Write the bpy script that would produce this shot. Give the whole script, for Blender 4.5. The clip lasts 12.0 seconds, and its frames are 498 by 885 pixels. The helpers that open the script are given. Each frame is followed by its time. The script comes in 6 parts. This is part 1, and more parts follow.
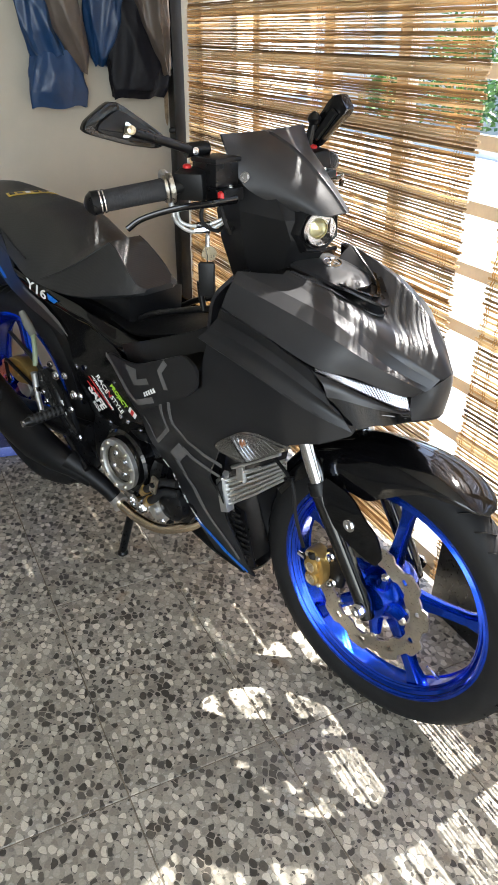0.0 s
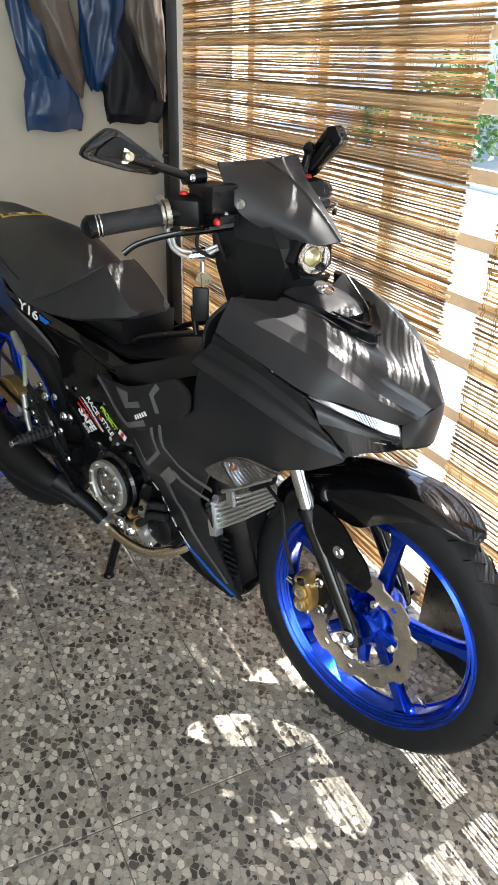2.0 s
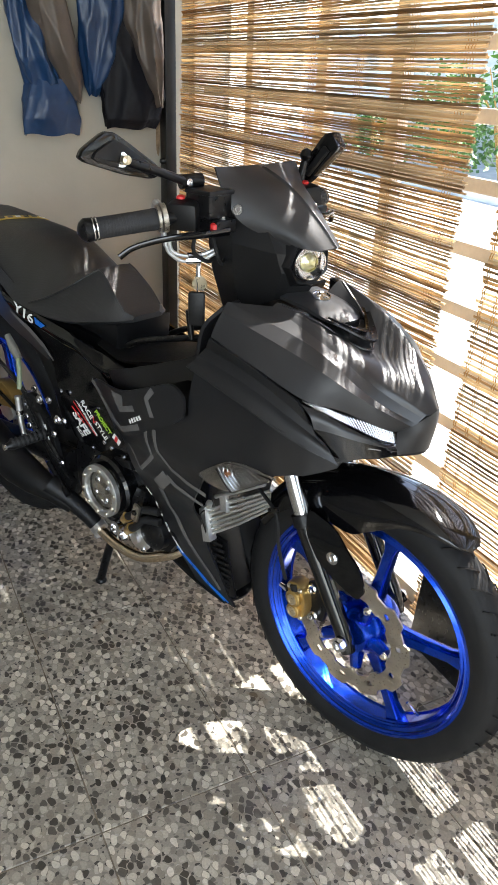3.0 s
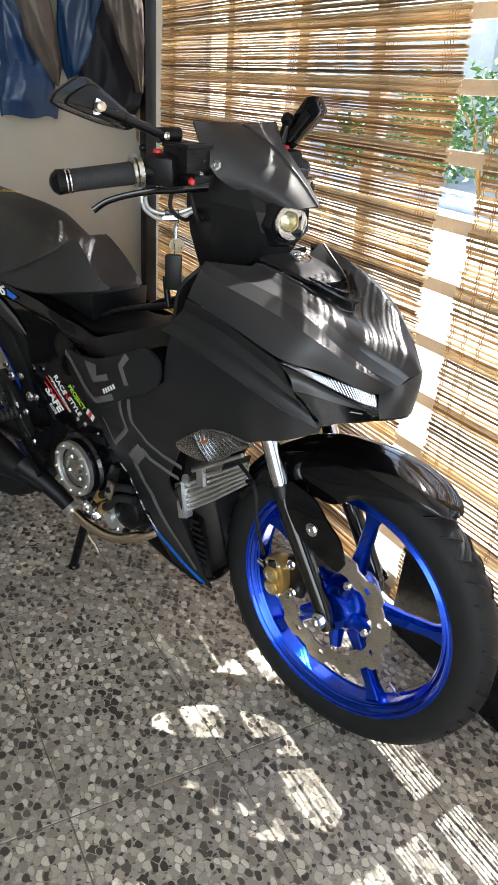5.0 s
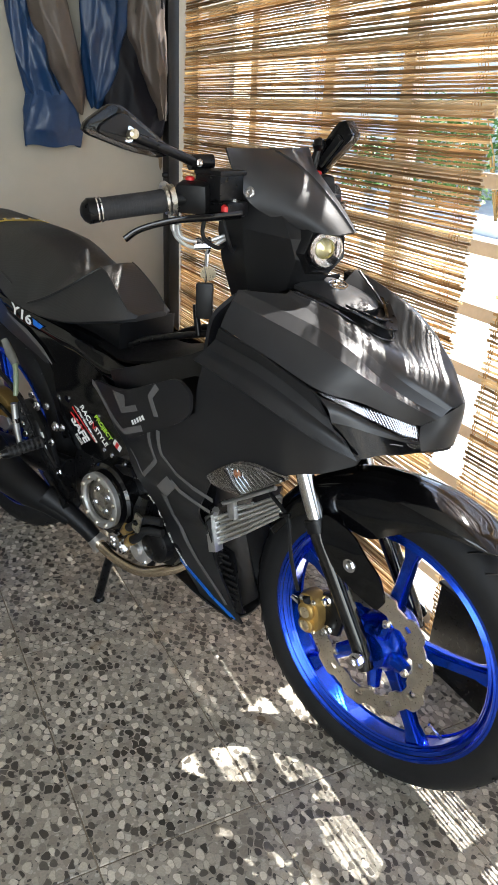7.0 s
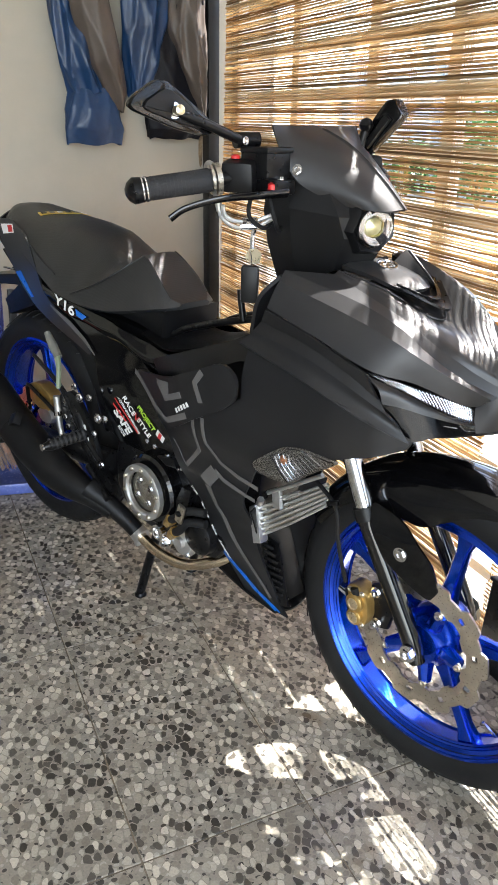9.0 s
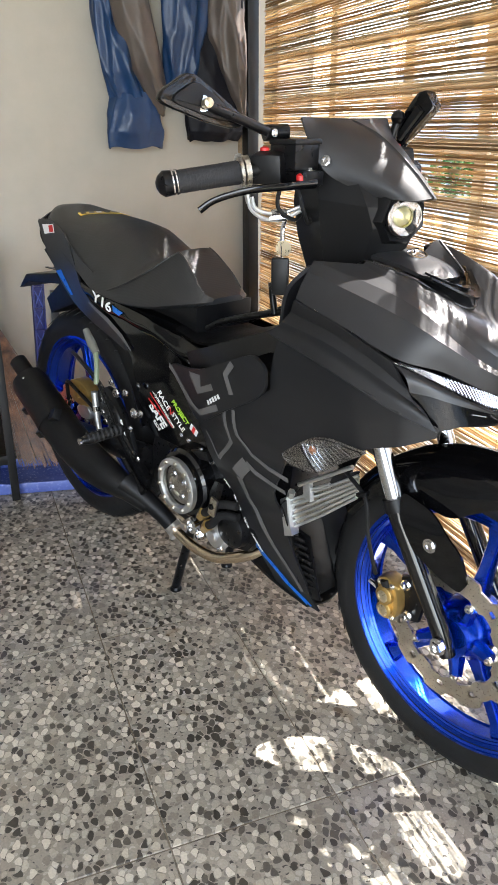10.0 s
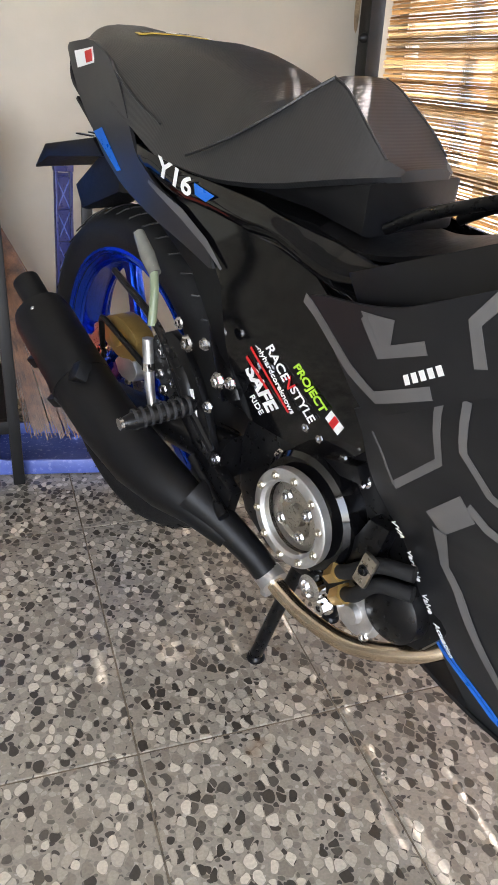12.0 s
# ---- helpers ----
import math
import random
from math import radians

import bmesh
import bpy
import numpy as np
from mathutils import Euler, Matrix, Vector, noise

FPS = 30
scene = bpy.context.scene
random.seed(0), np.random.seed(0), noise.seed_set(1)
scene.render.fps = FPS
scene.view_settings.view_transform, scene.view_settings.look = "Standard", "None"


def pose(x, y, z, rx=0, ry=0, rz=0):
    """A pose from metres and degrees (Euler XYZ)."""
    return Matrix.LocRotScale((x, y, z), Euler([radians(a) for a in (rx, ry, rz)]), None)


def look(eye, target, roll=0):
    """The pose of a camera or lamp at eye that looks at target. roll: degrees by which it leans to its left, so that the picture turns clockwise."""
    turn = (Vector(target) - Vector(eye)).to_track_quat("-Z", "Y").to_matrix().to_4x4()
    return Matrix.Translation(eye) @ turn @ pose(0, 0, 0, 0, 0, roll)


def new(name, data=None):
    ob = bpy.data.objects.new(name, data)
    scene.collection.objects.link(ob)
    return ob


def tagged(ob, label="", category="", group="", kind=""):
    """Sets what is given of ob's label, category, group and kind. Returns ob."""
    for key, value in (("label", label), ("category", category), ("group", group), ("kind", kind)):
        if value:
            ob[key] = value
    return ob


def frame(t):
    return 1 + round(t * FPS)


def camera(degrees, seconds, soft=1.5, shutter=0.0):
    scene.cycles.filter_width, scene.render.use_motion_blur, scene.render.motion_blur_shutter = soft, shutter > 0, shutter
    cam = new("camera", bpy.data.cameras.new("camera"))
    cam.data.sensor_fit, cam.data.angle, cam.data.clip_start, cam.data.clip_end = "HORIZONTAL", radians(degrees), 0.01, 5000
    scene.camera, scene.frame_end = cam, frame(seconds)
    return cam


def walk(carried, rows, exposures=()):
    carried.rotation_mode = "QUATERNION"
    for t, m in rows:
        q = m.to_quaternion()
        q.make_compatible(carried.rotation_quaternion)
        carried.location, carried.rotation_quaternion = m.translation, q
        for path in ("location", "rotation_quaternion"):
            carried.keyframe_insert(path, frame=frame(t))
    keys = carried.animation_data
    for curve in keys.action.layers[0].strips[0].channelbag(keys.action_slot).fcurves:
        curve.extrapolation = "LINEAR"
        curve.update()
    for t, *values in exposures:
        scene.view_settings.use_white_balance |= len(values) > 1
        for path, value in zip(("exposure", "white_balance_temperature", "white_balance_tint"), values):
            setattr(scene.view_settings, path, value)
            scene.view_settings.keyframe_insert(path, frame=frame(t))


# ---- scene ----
cam = camera(36.4, 12.0)
PATH = [
    (0, (-0.133, -1.512, 1.24), (0.562, 0.103, 0.285), -0.1),
    (0.5, (-0.134, -1.513, 1.25), (0.573, 0.107, 0.314), 0.1),
    (1, (-0.141, -1.506, 1.247), (0.575, 0.115, 0.321), 0.6),
    (1.5, (-0.148, -1.506, 1.243), (0.582, 0.116, 0.328), 1.0),
    (2, (-0.143, -1.506, 1.245), (0.599, 0.117, 0.342), 1.4),
    (2.5, (-0.14, -1.505, 1.248), (0.612, 0.119, 0.355), 1.9),
    (3, (-0.143, -1.505, 1.241), (0.616, 0.119, 0.355), 2.2),
    (5, (-0.135, -1.504, 1.153), (0.678, 0.112, 0.299), 3.3),
    (5.5, (-0.132, -1.511, 1.155), (0.683, 0.107, 0.307), 3.2),
    (6, (-0.137, -1.5, 1.157), (0.685, 0.117, 0.313), 3.1),
    (6.5, (-0.139, -1.471, 1.152), (0.675, 0.158, 0.326), 2.8),
    (7, (-0.143, -1.452, 1.149), (0.639, 0.205, 0.348), 2.4),
    (9, (-0.152, -1.435, 1.104), (0.545, 0.268, 0.319), 1.1),
    (9.5, (-0.135, -1.475, 1.108), (0.493, 0.257, 0.329), 0.1),
    (10, (-0.134, -1.462, 1.083), (0.453, 0.289, 0.314), -0.1),
    (10.5, (-0.138, -1.28, 1.03), (0.417, 0.471, 0.239), 2.0),
    (11, (-0.122, -1.026, 0.89), (0.42, 0.725, 0.09), 2.5),
    (11.5, (-0.133, -0.901, 0.888), (0.399, 0.846, 0.073), 2.6),
    (12, (-0.095, -0.745, 0.854), (0.431, 0.968, -0.036), 3.0),
]
walk(cam, [(t, look(eye, target, roll)) for t, eye, target, roll in PATH], [(0, 2.4, 6500, 10), (2, 2.35, 6500, 10), (5, 2.2, 6500, 10), (7, 2.25, 6500, 10), (9, 2.6, 6500, 11), (10, 2.7, 6500, 12), (11, 2.85, 6550, 14), (12, 3.02, 6600, 16)])


# ---- light and exposure ----
ROOM = Matrix.Translation((0.87, -0.3, 0)) @ pose(0, 0, 0, 0, 0, 2.0) @ Matrix.Translation((-0.87, 0.3, 0))
TO_SUN = Vector((0.68, 0.125, 0.885)).normalized()
world = bpy.data.worlds.new("sky")
scene.world = world
world.use_nodes = True
wn = world.node_tree.nodes
sky = wn.new("ShaderNodeTexSky")
sky.sky_type, sky.sun_disc = "NISHITA", False
sky.sun_elevation, sky.sun_rotation = math.asin(TO_SUN.z), math.atan2(TO_SUN.x, TO_SUN.y)
world.node_tree.links.new(sky.outputs[0], wn["Background"].inputs[0])
wn["Background"].inputs[1].default_value = 0.15
sun = new("sun", bpy.data.lights.new("sun", "SUN"))
sun.data.energy, sun.data.angle, sun.data.color = 5.0, radians(0.5), (1.0, 0.97, 0.92)
sun.matrix_world = look(TO_SUN * 6, (0, 0, 0))


def daylight(name, eye, target, w, h, power, color=(0.93, 0.98, 1.0)):
    lamp = new(name, bpy.data.lights.new(name, "AREA"))
    lamp.data.shape, lamp.data.size, lamp.data.size_y, lamp.data.energy, lamp.data.color = "RECTANGLE", w, h, power, color
    lamp.matrix_world = look(eye, target)
    return lamp


daylight("gate_daylight", (-1.1, -3.34, 1.25), (-1.1, 0, 1.25), 2.5, 2.2, 17)


# ---- materials ----
def mat(name, color, rough=0.5, metal=0.0, vary=0.15, scale=12.0, bump=0.0, bump_scale=200.0, rough_vary=0.1, coat=0.0, color2=None, spec=0.5):
    m = bpy.data.materials.new(name)
    m.use_nodes = True
    n, l = m.node_tree.nodes, m.node_tree.links
    b = n["Principled BSDF"]
    b.inputs["Metallic"].default_value = metal
    b.inputs["Specular IOR Level"].default_value = spec
    if coat:
        b.inputs["Coat Weight"].default_value, b.inputs["Coat Roughness"].default_value = coat, 0.04
    tc = n.new("ShaderNodeTexCoord")
    big, fine = n.new("ShaderNodeTexNoise"), n.new("ShaderNodeTexNoise")
    big.inputs["Scale"].default_value, big.inputs["Detail"].default_value = scale, 5
    fine.inputs["Scale"].default_value, fine.inputs["Detail"].default_value = scale * 9, 3
    l.new(tc.outputs["Object"], big.inputs["Vector"]), l.new(tc.outputs["Object"], fine.inputs["Vector"])
    add = n.new("ShaderNodeMath")
    add.operation = "MULTIPLY_ADD"
    l.new(fine.outputs["Fac"], add.inputs[0])
    add.inputs[1].default_value = 0.4
    l.new(big.outputs["Fac"], add.inputs[2])
    ramp = n.new("ShaderNodeValToRGB")
    c2 = color2 or tuple(min(1, c * (1 + vary)) for c in color)
    c1 = tuple(c * (1 - vary) for c in color)
    ramp.color_ramp.elements[0].position, ramp.color_ramp.elements[1].position = 0.5, 0.92
    ramp.color_ramp.elements[0].color, ramp.color_ramp.elements[1].color = (*c1, 1), (*c2, 1)
    l.new(add.outputs[0], ramp.inputs["Fac"]), l.new(ramp.outputs["Color"], b.inputs["Base Color"])
    mr = n.new("ShaderNodeMapRange")
    mr.inputs["To Min"].default_value, mr.inputs["To Max"].default_value = max(0.02, rough - rough_vary), min(1, rough + rough_vary)
    l.new(fine.outputs["Fac"], mr.inputs["Value"]), l.new(mr.outputs["Result"], b.inputs["Roughness"])
    if bump:
        bn, bp = n.new("ShaderNodeTexNoise"), n.new("ShaderNodeBump")
        bn.inputs["Scale"].default_value, bn.inputs["Detail"].default_value = bump_scale, 4
        bp.inputs["Strength"].default_value, bp.inputs["Distance"].default_value = bump, 0.002
        l.new(tc.outputs["Object"], bn.inputs["Vector"]), l.new(bn.outputs["Fac"], bp.inputs["Height"]), l.new(bp.outputs["Normal"], b.inputs["Normal"])
    return m


GREY = mat("matt_graphite_paint", (0.027, 0.0268, 0.0285), 0.36, 0.25, 0.12, 6, 0.03, 900, 0.05)
DARK = mat("matt_charcoal_paint", (0.0138, 0.014, 0.0156), 0.33, 0.15, 0.12, 6, 0.03, 900, 0.05, spec=0.42)
GLOSS = mat("gloss_black_paint", (0.0025, 0.0025, 0.003), 0.07, 0.0, 0.2, 6, rough_vary=0.02, spec=0.5)
PLASTIC = mat("black_grained_plastic", (0.0045, 0.0045, 0.005), 0.42, 0.0, 0.25, 14, 0.06, 1200, spec=0.33)
FRAME = mat("black_powder_coat", (0.004, 0.004, 0.0046), 0.3, 0.0, 0.25, 14, 0.05, 900, spec=0.3)
RUBBER = mat("tyre_rubber", (0.009, 0.009, 0.0095), 0.65, 0.0, 0.3, 18, 0.2, 500, spec=0.3)
GRIP = mat("grip_rubber", (0.02, 0.02, 0.022), 0.7, 0.0, 0.2, 30, 0.4, 1500)
BLUE = mat("anodised_blue", (0.001, 0.05, 0.52), 0.2, 0.9, 0.15, 8, rough_vary=0.05, coat=0.5)
CHROME = mat("chrome", (0.75, 0.75, 0.76), 0.12, 1.0, 0.05, 20, rough_vary=0.05)
STEEL = mat("brushed_steel", (0.6, 0.56, 0.49), 0.3, 1.0, 0.15, 30, 0.08, 700)
ALU = mat("cast_aluminium", (0.58, 0.58, 0.575), 0.38, 0.9, 0.15, 30, 0.15, 500)
GOLD = mat("gold_anodised", (0.46, 0.3, 0.1), 0.35, 0.75, 0.15, 20, 0.08, 600)
TITAN = mat("heat_tinted_pipe", (0.8, 0.63, 0.43), 0.24, 1.0, 0.05, 3, rough_vary=0.02, color2=(0.68, 0.6, 0.49))
MUFFLER = mat("black_heat_paint", (0.005, 0.005, 0.0056), 0.45, 0.0, 0.3, 14, 0.08, 700, spec=0.25)
STRIPE = mat("grey_decal", (0.13, 0.127, 0.125), 0.4, 0.2, 0.08, 10)
BLUEDECAL = mat("blue_decal", (0.0, 0.12, 0.55), 0.3, 0.0, 0.1, 10)
WHITE = mat("white_print", (0.75, 0.75, 0.74), 0.45, 0.0, 0.04, 20)
RED = mat("red_print", (0.55, 0.02, 0.02), 0.4, 0.0, 0.1, 20)
LIME = mat("lime_print", (0.35, 0.6, 0.04), 0.4, 0.0, 0.1, 20)
YELLOW = mat("yellow_print", (0.6, 0.42, 0.06), 0.35, 0.2, 0.25, 60)
LENSCASE = mat("lamp_reflector", (0.5, 0.5, 0.51), 0.2, 0.95, 0.08, 30)
BRASS = mat("key_brass", (0.66, 0.57, 0.4), 0.3, 0.9, 0.1, 30)


def glass(name, color, rough=0.02, ior=1.45):
    m = bpy.data.materials.new(name)
    m.use_nodes = True
    b = m.node_tree.nodes["Principled BSDF"]
    b.inputs["Base Color"].default_value = (*color, 1)
    b.inputs["Roughness"].default_value, b.inputs["Transmission Weight"].default_value, b.inputs["IOR"].default_value = rough, 1.0, ior
    return m


LENS = glass("clear_lens", (0.95, 0.96, 0.97))


def vinyl(name, color, ribs):
    """Seat cover: ribs run across the seat, a wave texture bumps them."""
    m = mat(name, color, 0.46, 0.0, 0.2, 10, 0.0, rough_vary=0.04, spec=0.8)
    n, l = m.node_tree.nodes, m.node_tree.links
    tc, w, bp = n.new("ShaderNodeTexCoord"), n.new("ShaderNodeTexWave"), n.new("ShaderNodeBump")
    w.bands_direction = "X"
    w.inputs["Scale"].default_value, w.inputs["Distortion"].default_value = ribs, 0.15
    bp.inputs["Strength"].default_value, bp.inputs["Distance"].default_value = 0.22, 0.0006
    l.new(tc.outputs["Object"], w.inputs["Vector"]), l.new(w.outputs["Fac"], bp.inputs["Height"])
    l.new(bp.outputs["Normal"], n["Principled BSDF"].inputs["Normal"])
    return m


SEAT = vinyl("ribbed_seat_vinyl", (0.007, 0.0078, 0.0092), 95)


def terrazzo():
    m = bpy.data.materials.new("pebble_terrazzo")
    m.use_nodes = True
    n, l = m.node_tree.nodes, m.node_tree.links
    b = n["Principled BSDF"]
    geo = n.new("ShaderNodeNewGeometry")
    warp = n.new("ShaderNodeTexNoise")
    warp.inputs["Scale"].default_value, warp.inputs["Detail"].default_value = 60, 0
    l.new(geo.outputs["Position"], warp.inputs["Vector"])
    mv = n.new("ShaderNodeVectorMath")
    mv.operation = "MULTIPLY_ADD"
    l.new(warp.outputs["Color"], mv.inputs[0])
    mv.inputs[1].default_value = (0.009, 0.009, 0)
    l.new(geo.outputs["Position"], mv.inputs[2])

    def layer(scale, stretch):
        mp, v, e = n.new("ShaderNodeMapping"), n.new("ShaderNodeTexVoronoi"), n.new("ShaderNodeTexVoronoi")
        mp.inputs["Scale"].default_value, mp.inputs["Rotation"].default_value = stretch, (0, 0, 0.6)
        l.new(mv.outputs[0], mp.inputs["Vector"])
        for q in (v, e):
            q.voronoi_dimensions = "2D"
            q.inputs["Scale"].default_value, q.inputs["Randomness"].default_value = scale, 0.85
            l.new(mp.outputs[0], q.inputs["Vector"])
        e.feature = "DISTANCE_TO_EDGE"
        return v, e

    v, e = layer(71, (1.0, 0.7, 1))
    v2, e2 = layer(104, (0.85, 1, 1))
    sep = n.new("ShaderNodeSeparateColor")
    l.new(v.outputs["Color"], sep.inputs[0])
    sep2 = n.new("ShaderNodeSeparateColor")
    l.new(v2.outputs["Color"], sep2.inputs[0])

    def tones(source, stops):
        r = n.new("ShaderNodeValToRGB")
        r.color_ramp.interpolation = "CONSTANT"
        for k, (p, c) in enumerate(stops):
            q = r.color_ramp.elements[k] if k < 2 else r.color_ramp.elements.new(p)
            q.position, q.color = p, (*c, 1)
        l.new(source, r.inputs["Fac"])
        return r

    def pebble(v, e, rnd, grow, least):
        """1 inside a rounded pebble: clear of its cell's border and within its own radius."""
        reach, gap, near = n.new("ShaderNodeMath"), n.new("ShaderNodeMath"), n.new("ShaderNodeMath")
        reach.operation, gap.operation, near.operation = "MULTIPLY_ADD", "SUBTRACT", "SMOOTH_MIN"
        l.new(rnd, reach.inputs[0])
        reach.inputs[1].default_value, reach.inputs[2].default_value = grow, least
        l.new(reach.outputs[0], gap.inputs[0]), l.new(v.outputs["Distance"], gap.inputs[1])
        wide = n.new("ShaderNodeMath")
        wide.operation = "MULTIPLY"
        l.new(e.outputs["Distance"], wide.inputs[0])
        wide.inputs[1].default_value = 1.3
        l.new(gap.outputs[0], near.inputs[0]), l.new(wide.outputs[0], near.inputs[1])
        near.inputs[2].default_value = 0.12
        soft = n.new("ShaderNodeMapRange")
        soft.inputs["From Min"].default_value, soft.inputs["From Max"].default_value = 0.052, 0.078
        l.new(near.outputs[0], soft.inputs["Value"])
        return soft

    ramp = tones(sep.outputs[0], ((0.0, (0.068, 0.06, 0.049)), (0.15, (0.12, 0.107, 0.087)), (0.29, (0.36, 0.328, 0.268)), (0.42, (0.54, 0.5, 0.416)), (0.55, (0.28, 0.254, 0.207)), (0.64, (0.68, 0.635, 0.535)), (0.82, (0.44, 0.402, 0.332))))
    chip = tones(sep2.outputs[1], ((0.0, (0.075, 0.067, 0.057)), (0.22, (0.26, 0.24, 0.2)), (0.5, (0.48, 0.45, 0.385)), (0.76, (0.17, 0.155, 0.13))))
    small = pebble(v2, e2, sep2.outputs[0], 0.3, 0.24)
    chips = n.new("ShaderNodeMix")
    chips.data_type = "RGBA"
    chips.inputs["A"].default_value = (0.35, 0.32, 0.264, 1)
    l.new(small.outputs[0], chips.inputs["Factor"]), l.new(chip.outputs["Color"], chips.inputs["B"])
    both = pebble(v, e, sep.outputs[2], 0.2, 0.42)
    mix = n.new("ShaderNodeMix")
    mix.data_type = "RGBA"
    l.new(both.outputs[0], mix.inputs["Factor"]), l.new(chips.outputs["Result"], mix.inputs["A"]), l.new(ramp.outputs["Color"], mix.inputs["B"])
    # worn, slightly dirty patches and grain inside the pebbles
    dirt = n.new("ShaderNodeTexNoise")
    dirt.inputs["Scale"].default_value, dirt.inputs["Detail"].default_value = 3.0, 6
    l.new(geo.outputs["Position"], dirt.inputs["Vector"])
    grain = n.new("ShaderNodeTexNoise")
    grain.inputs["Scale"].default_value, grain.inputs["Detail"].default_value = 260, 4
    l.new(geo.outputs["Position"], grain.inputs["Vector"])
    dr = n.new("ShaderNodeMapRange")
    dr.inputs["From Min"].default_value, dr.inputs["From Max"].default_value = 0.3, 0.7
    dr.inputs["To Min"].default_value, dr.inputs["To Max"].default_value = 0.72, 1.0
    l.new(dirt.outputs["Fac"], dr.inputs["Value"])
    gr = n.new("ShaderNodeMapRange")
    gr.inputs["To Min"].default_value, gr.inputs["To Max"].default_value = 0.7, 1.3
    l.new(grain.outputs["Fac"], gr.inputs["Value"])
    both2 = n.new("ShaderNodeMath")
    both2.operation = "MULTIPLY"
    l.new(dr.outputs[0], both2.inputs[0]), l.new(gr.outputs[0], both2.inputs[1])
    sc = n.new("ShaderNodeVectorMath")
    sc.operation = "SCALE"
    l.new(mix.outputs["Result"], sc.inputs[0]), l.new(both2.outputs[0], sc.inputs["Scale"])
    rust = n.new("ShaderNodeTexNoise")
    rust.inputs["Scale"].default_value, rust.inputs["Detail"].default_value = 9.0, 3
    l.new(geo.outputs["Position"], rust.inputs["Vector"])
    rs, stain = n.new("ShaderNodeMapRange"), n.new("ShaderNodeMix")
    rs.inputs["From Min"].default_value, rs.inputs["From Max"].default_value, rs.inputs["To Max"].default_value = 0.66, 0.74, 0.45
    l.new(rust.outputs["Fac"], rs.inputs["Value"])
    stain.data_type = "RGBA"
    stain.inputs["B"].default_value = (0.2, 0.11, 0.04, 1)
    l.new(rs.outputs[0], stain.inputs["Factor"]), l.new(sc.outputs[0], stain.inputs["A"]), l.new(stain.outputs["Result"], b.inputs["Base Color"])
    rr = n.new("ShaderNodeMapRange")
    rr.inputs["To Min"].default_value, rr.inputs["To Max"].default_value = 0.22, 0.42
    l.new(dirt.outputs["Fac"], rr.inputs["Value"]), l.new(rr.outputs[0], b.inputs["Roughness"])
    bp = n.new("ShaderNodeBump")
    bp.inputs["Strength"].default_value, bp.inputs["Distance"].default_value = 0.25, 0.001
    l.new(both.outputs[0], bp.inputs["Height"]), l.new(bp.outputs["Normal"], b.inputs["Normal"])
    return m


TILE = terrazzo()
GROUT = mat("brown_grout", (0.2, 0.17, 0.13), 0.85, 0, 0.4, 40, 0.3, 400)
WALL = mat("cream_wall_paint", (0.42, 0.39, 0.325), 0.75, 0, 0.06, 2.5, 0.12, 90)
# grey of the added walls out of view, set by what the gloss reflects
UNSEEN_WALL = mat("unseen_wall_grey", (0.24, 0.23, 0.215), 0.6, 0, 0.3, 3, 0.2, 60)
CEIL = mat("white_ceiling_paint", (0.75, 0.73, 0.69), 0.8, 0, 0.04, 3, 0.1, 80)
POST = mat("dark_steel_post", (0.012, 0.011, 0.011), 0.45, 0.3, 0.3, 12, 0.1, 300)
RUST = mat("rust_stain", (0.27, 0.19, 0.11), 0.85, 0, 0.5, 25, 0.2, 200)
GRILLE = mat("cream_grille_paint", (0.55, 0.5, 0.43), 0.5, 0, 0.1, 12, 0.05, 300)
STRING = mat("blind_cord", (0.42, 0.24, 0.08), 0.85, 0, 0.3, 60, 0.3, 900)
CONCRETE = mat("pale_concrete", (0.55, 0.54, 0.5), 0.9, 0, 0.15, 3, 0.3, 60)
LEAF = mat("leaf_green", (0.07, 0.16, 0.025), 0.5, 0, 0.5, 6)
OUTWALL = mat("pale_render", (0.5, 0.5, 0.47), 0.9, 0, 0.1, 2, 0.2, 60)
NYLON_B = mat("blue_nylon", (0.007, 0.034, 0.1), 0.38, 0, 0.2, 8, 0.9, 22)
NYLON_G = mat("taupe_nylon", (0.095, 0.075, 0.062), 0.45, 0, 0.15, 8, 0.8, 20)
NYLON_K = mat("black_nylon", (0.005, 0.005, 0.008), 0.55, 0, 0.2, 8, 0.9, 24, spec=0.2)
BROOM = mat("palm_rib", (0.11, 0.045, 0.018), 0.35, 0, 0.5, 40, 0.2, 300, color2=(0.3, 0.13, 0.055))
BLUEPLAST = mat("blue_plastic", (0.015, 0.02, 0.12), 0.3, 0, 0.2, 12)
TRAY_LIT_BRACE = mat("pale_blue_tray_and_lit_brace", (0.1, 0.14, 0.42), 0.25, 0, 0.15, 12)
REDPLAST = mat("red_plastic", (0.35, 0.05, 0.03), 0.4, 0, 0.15, 10)


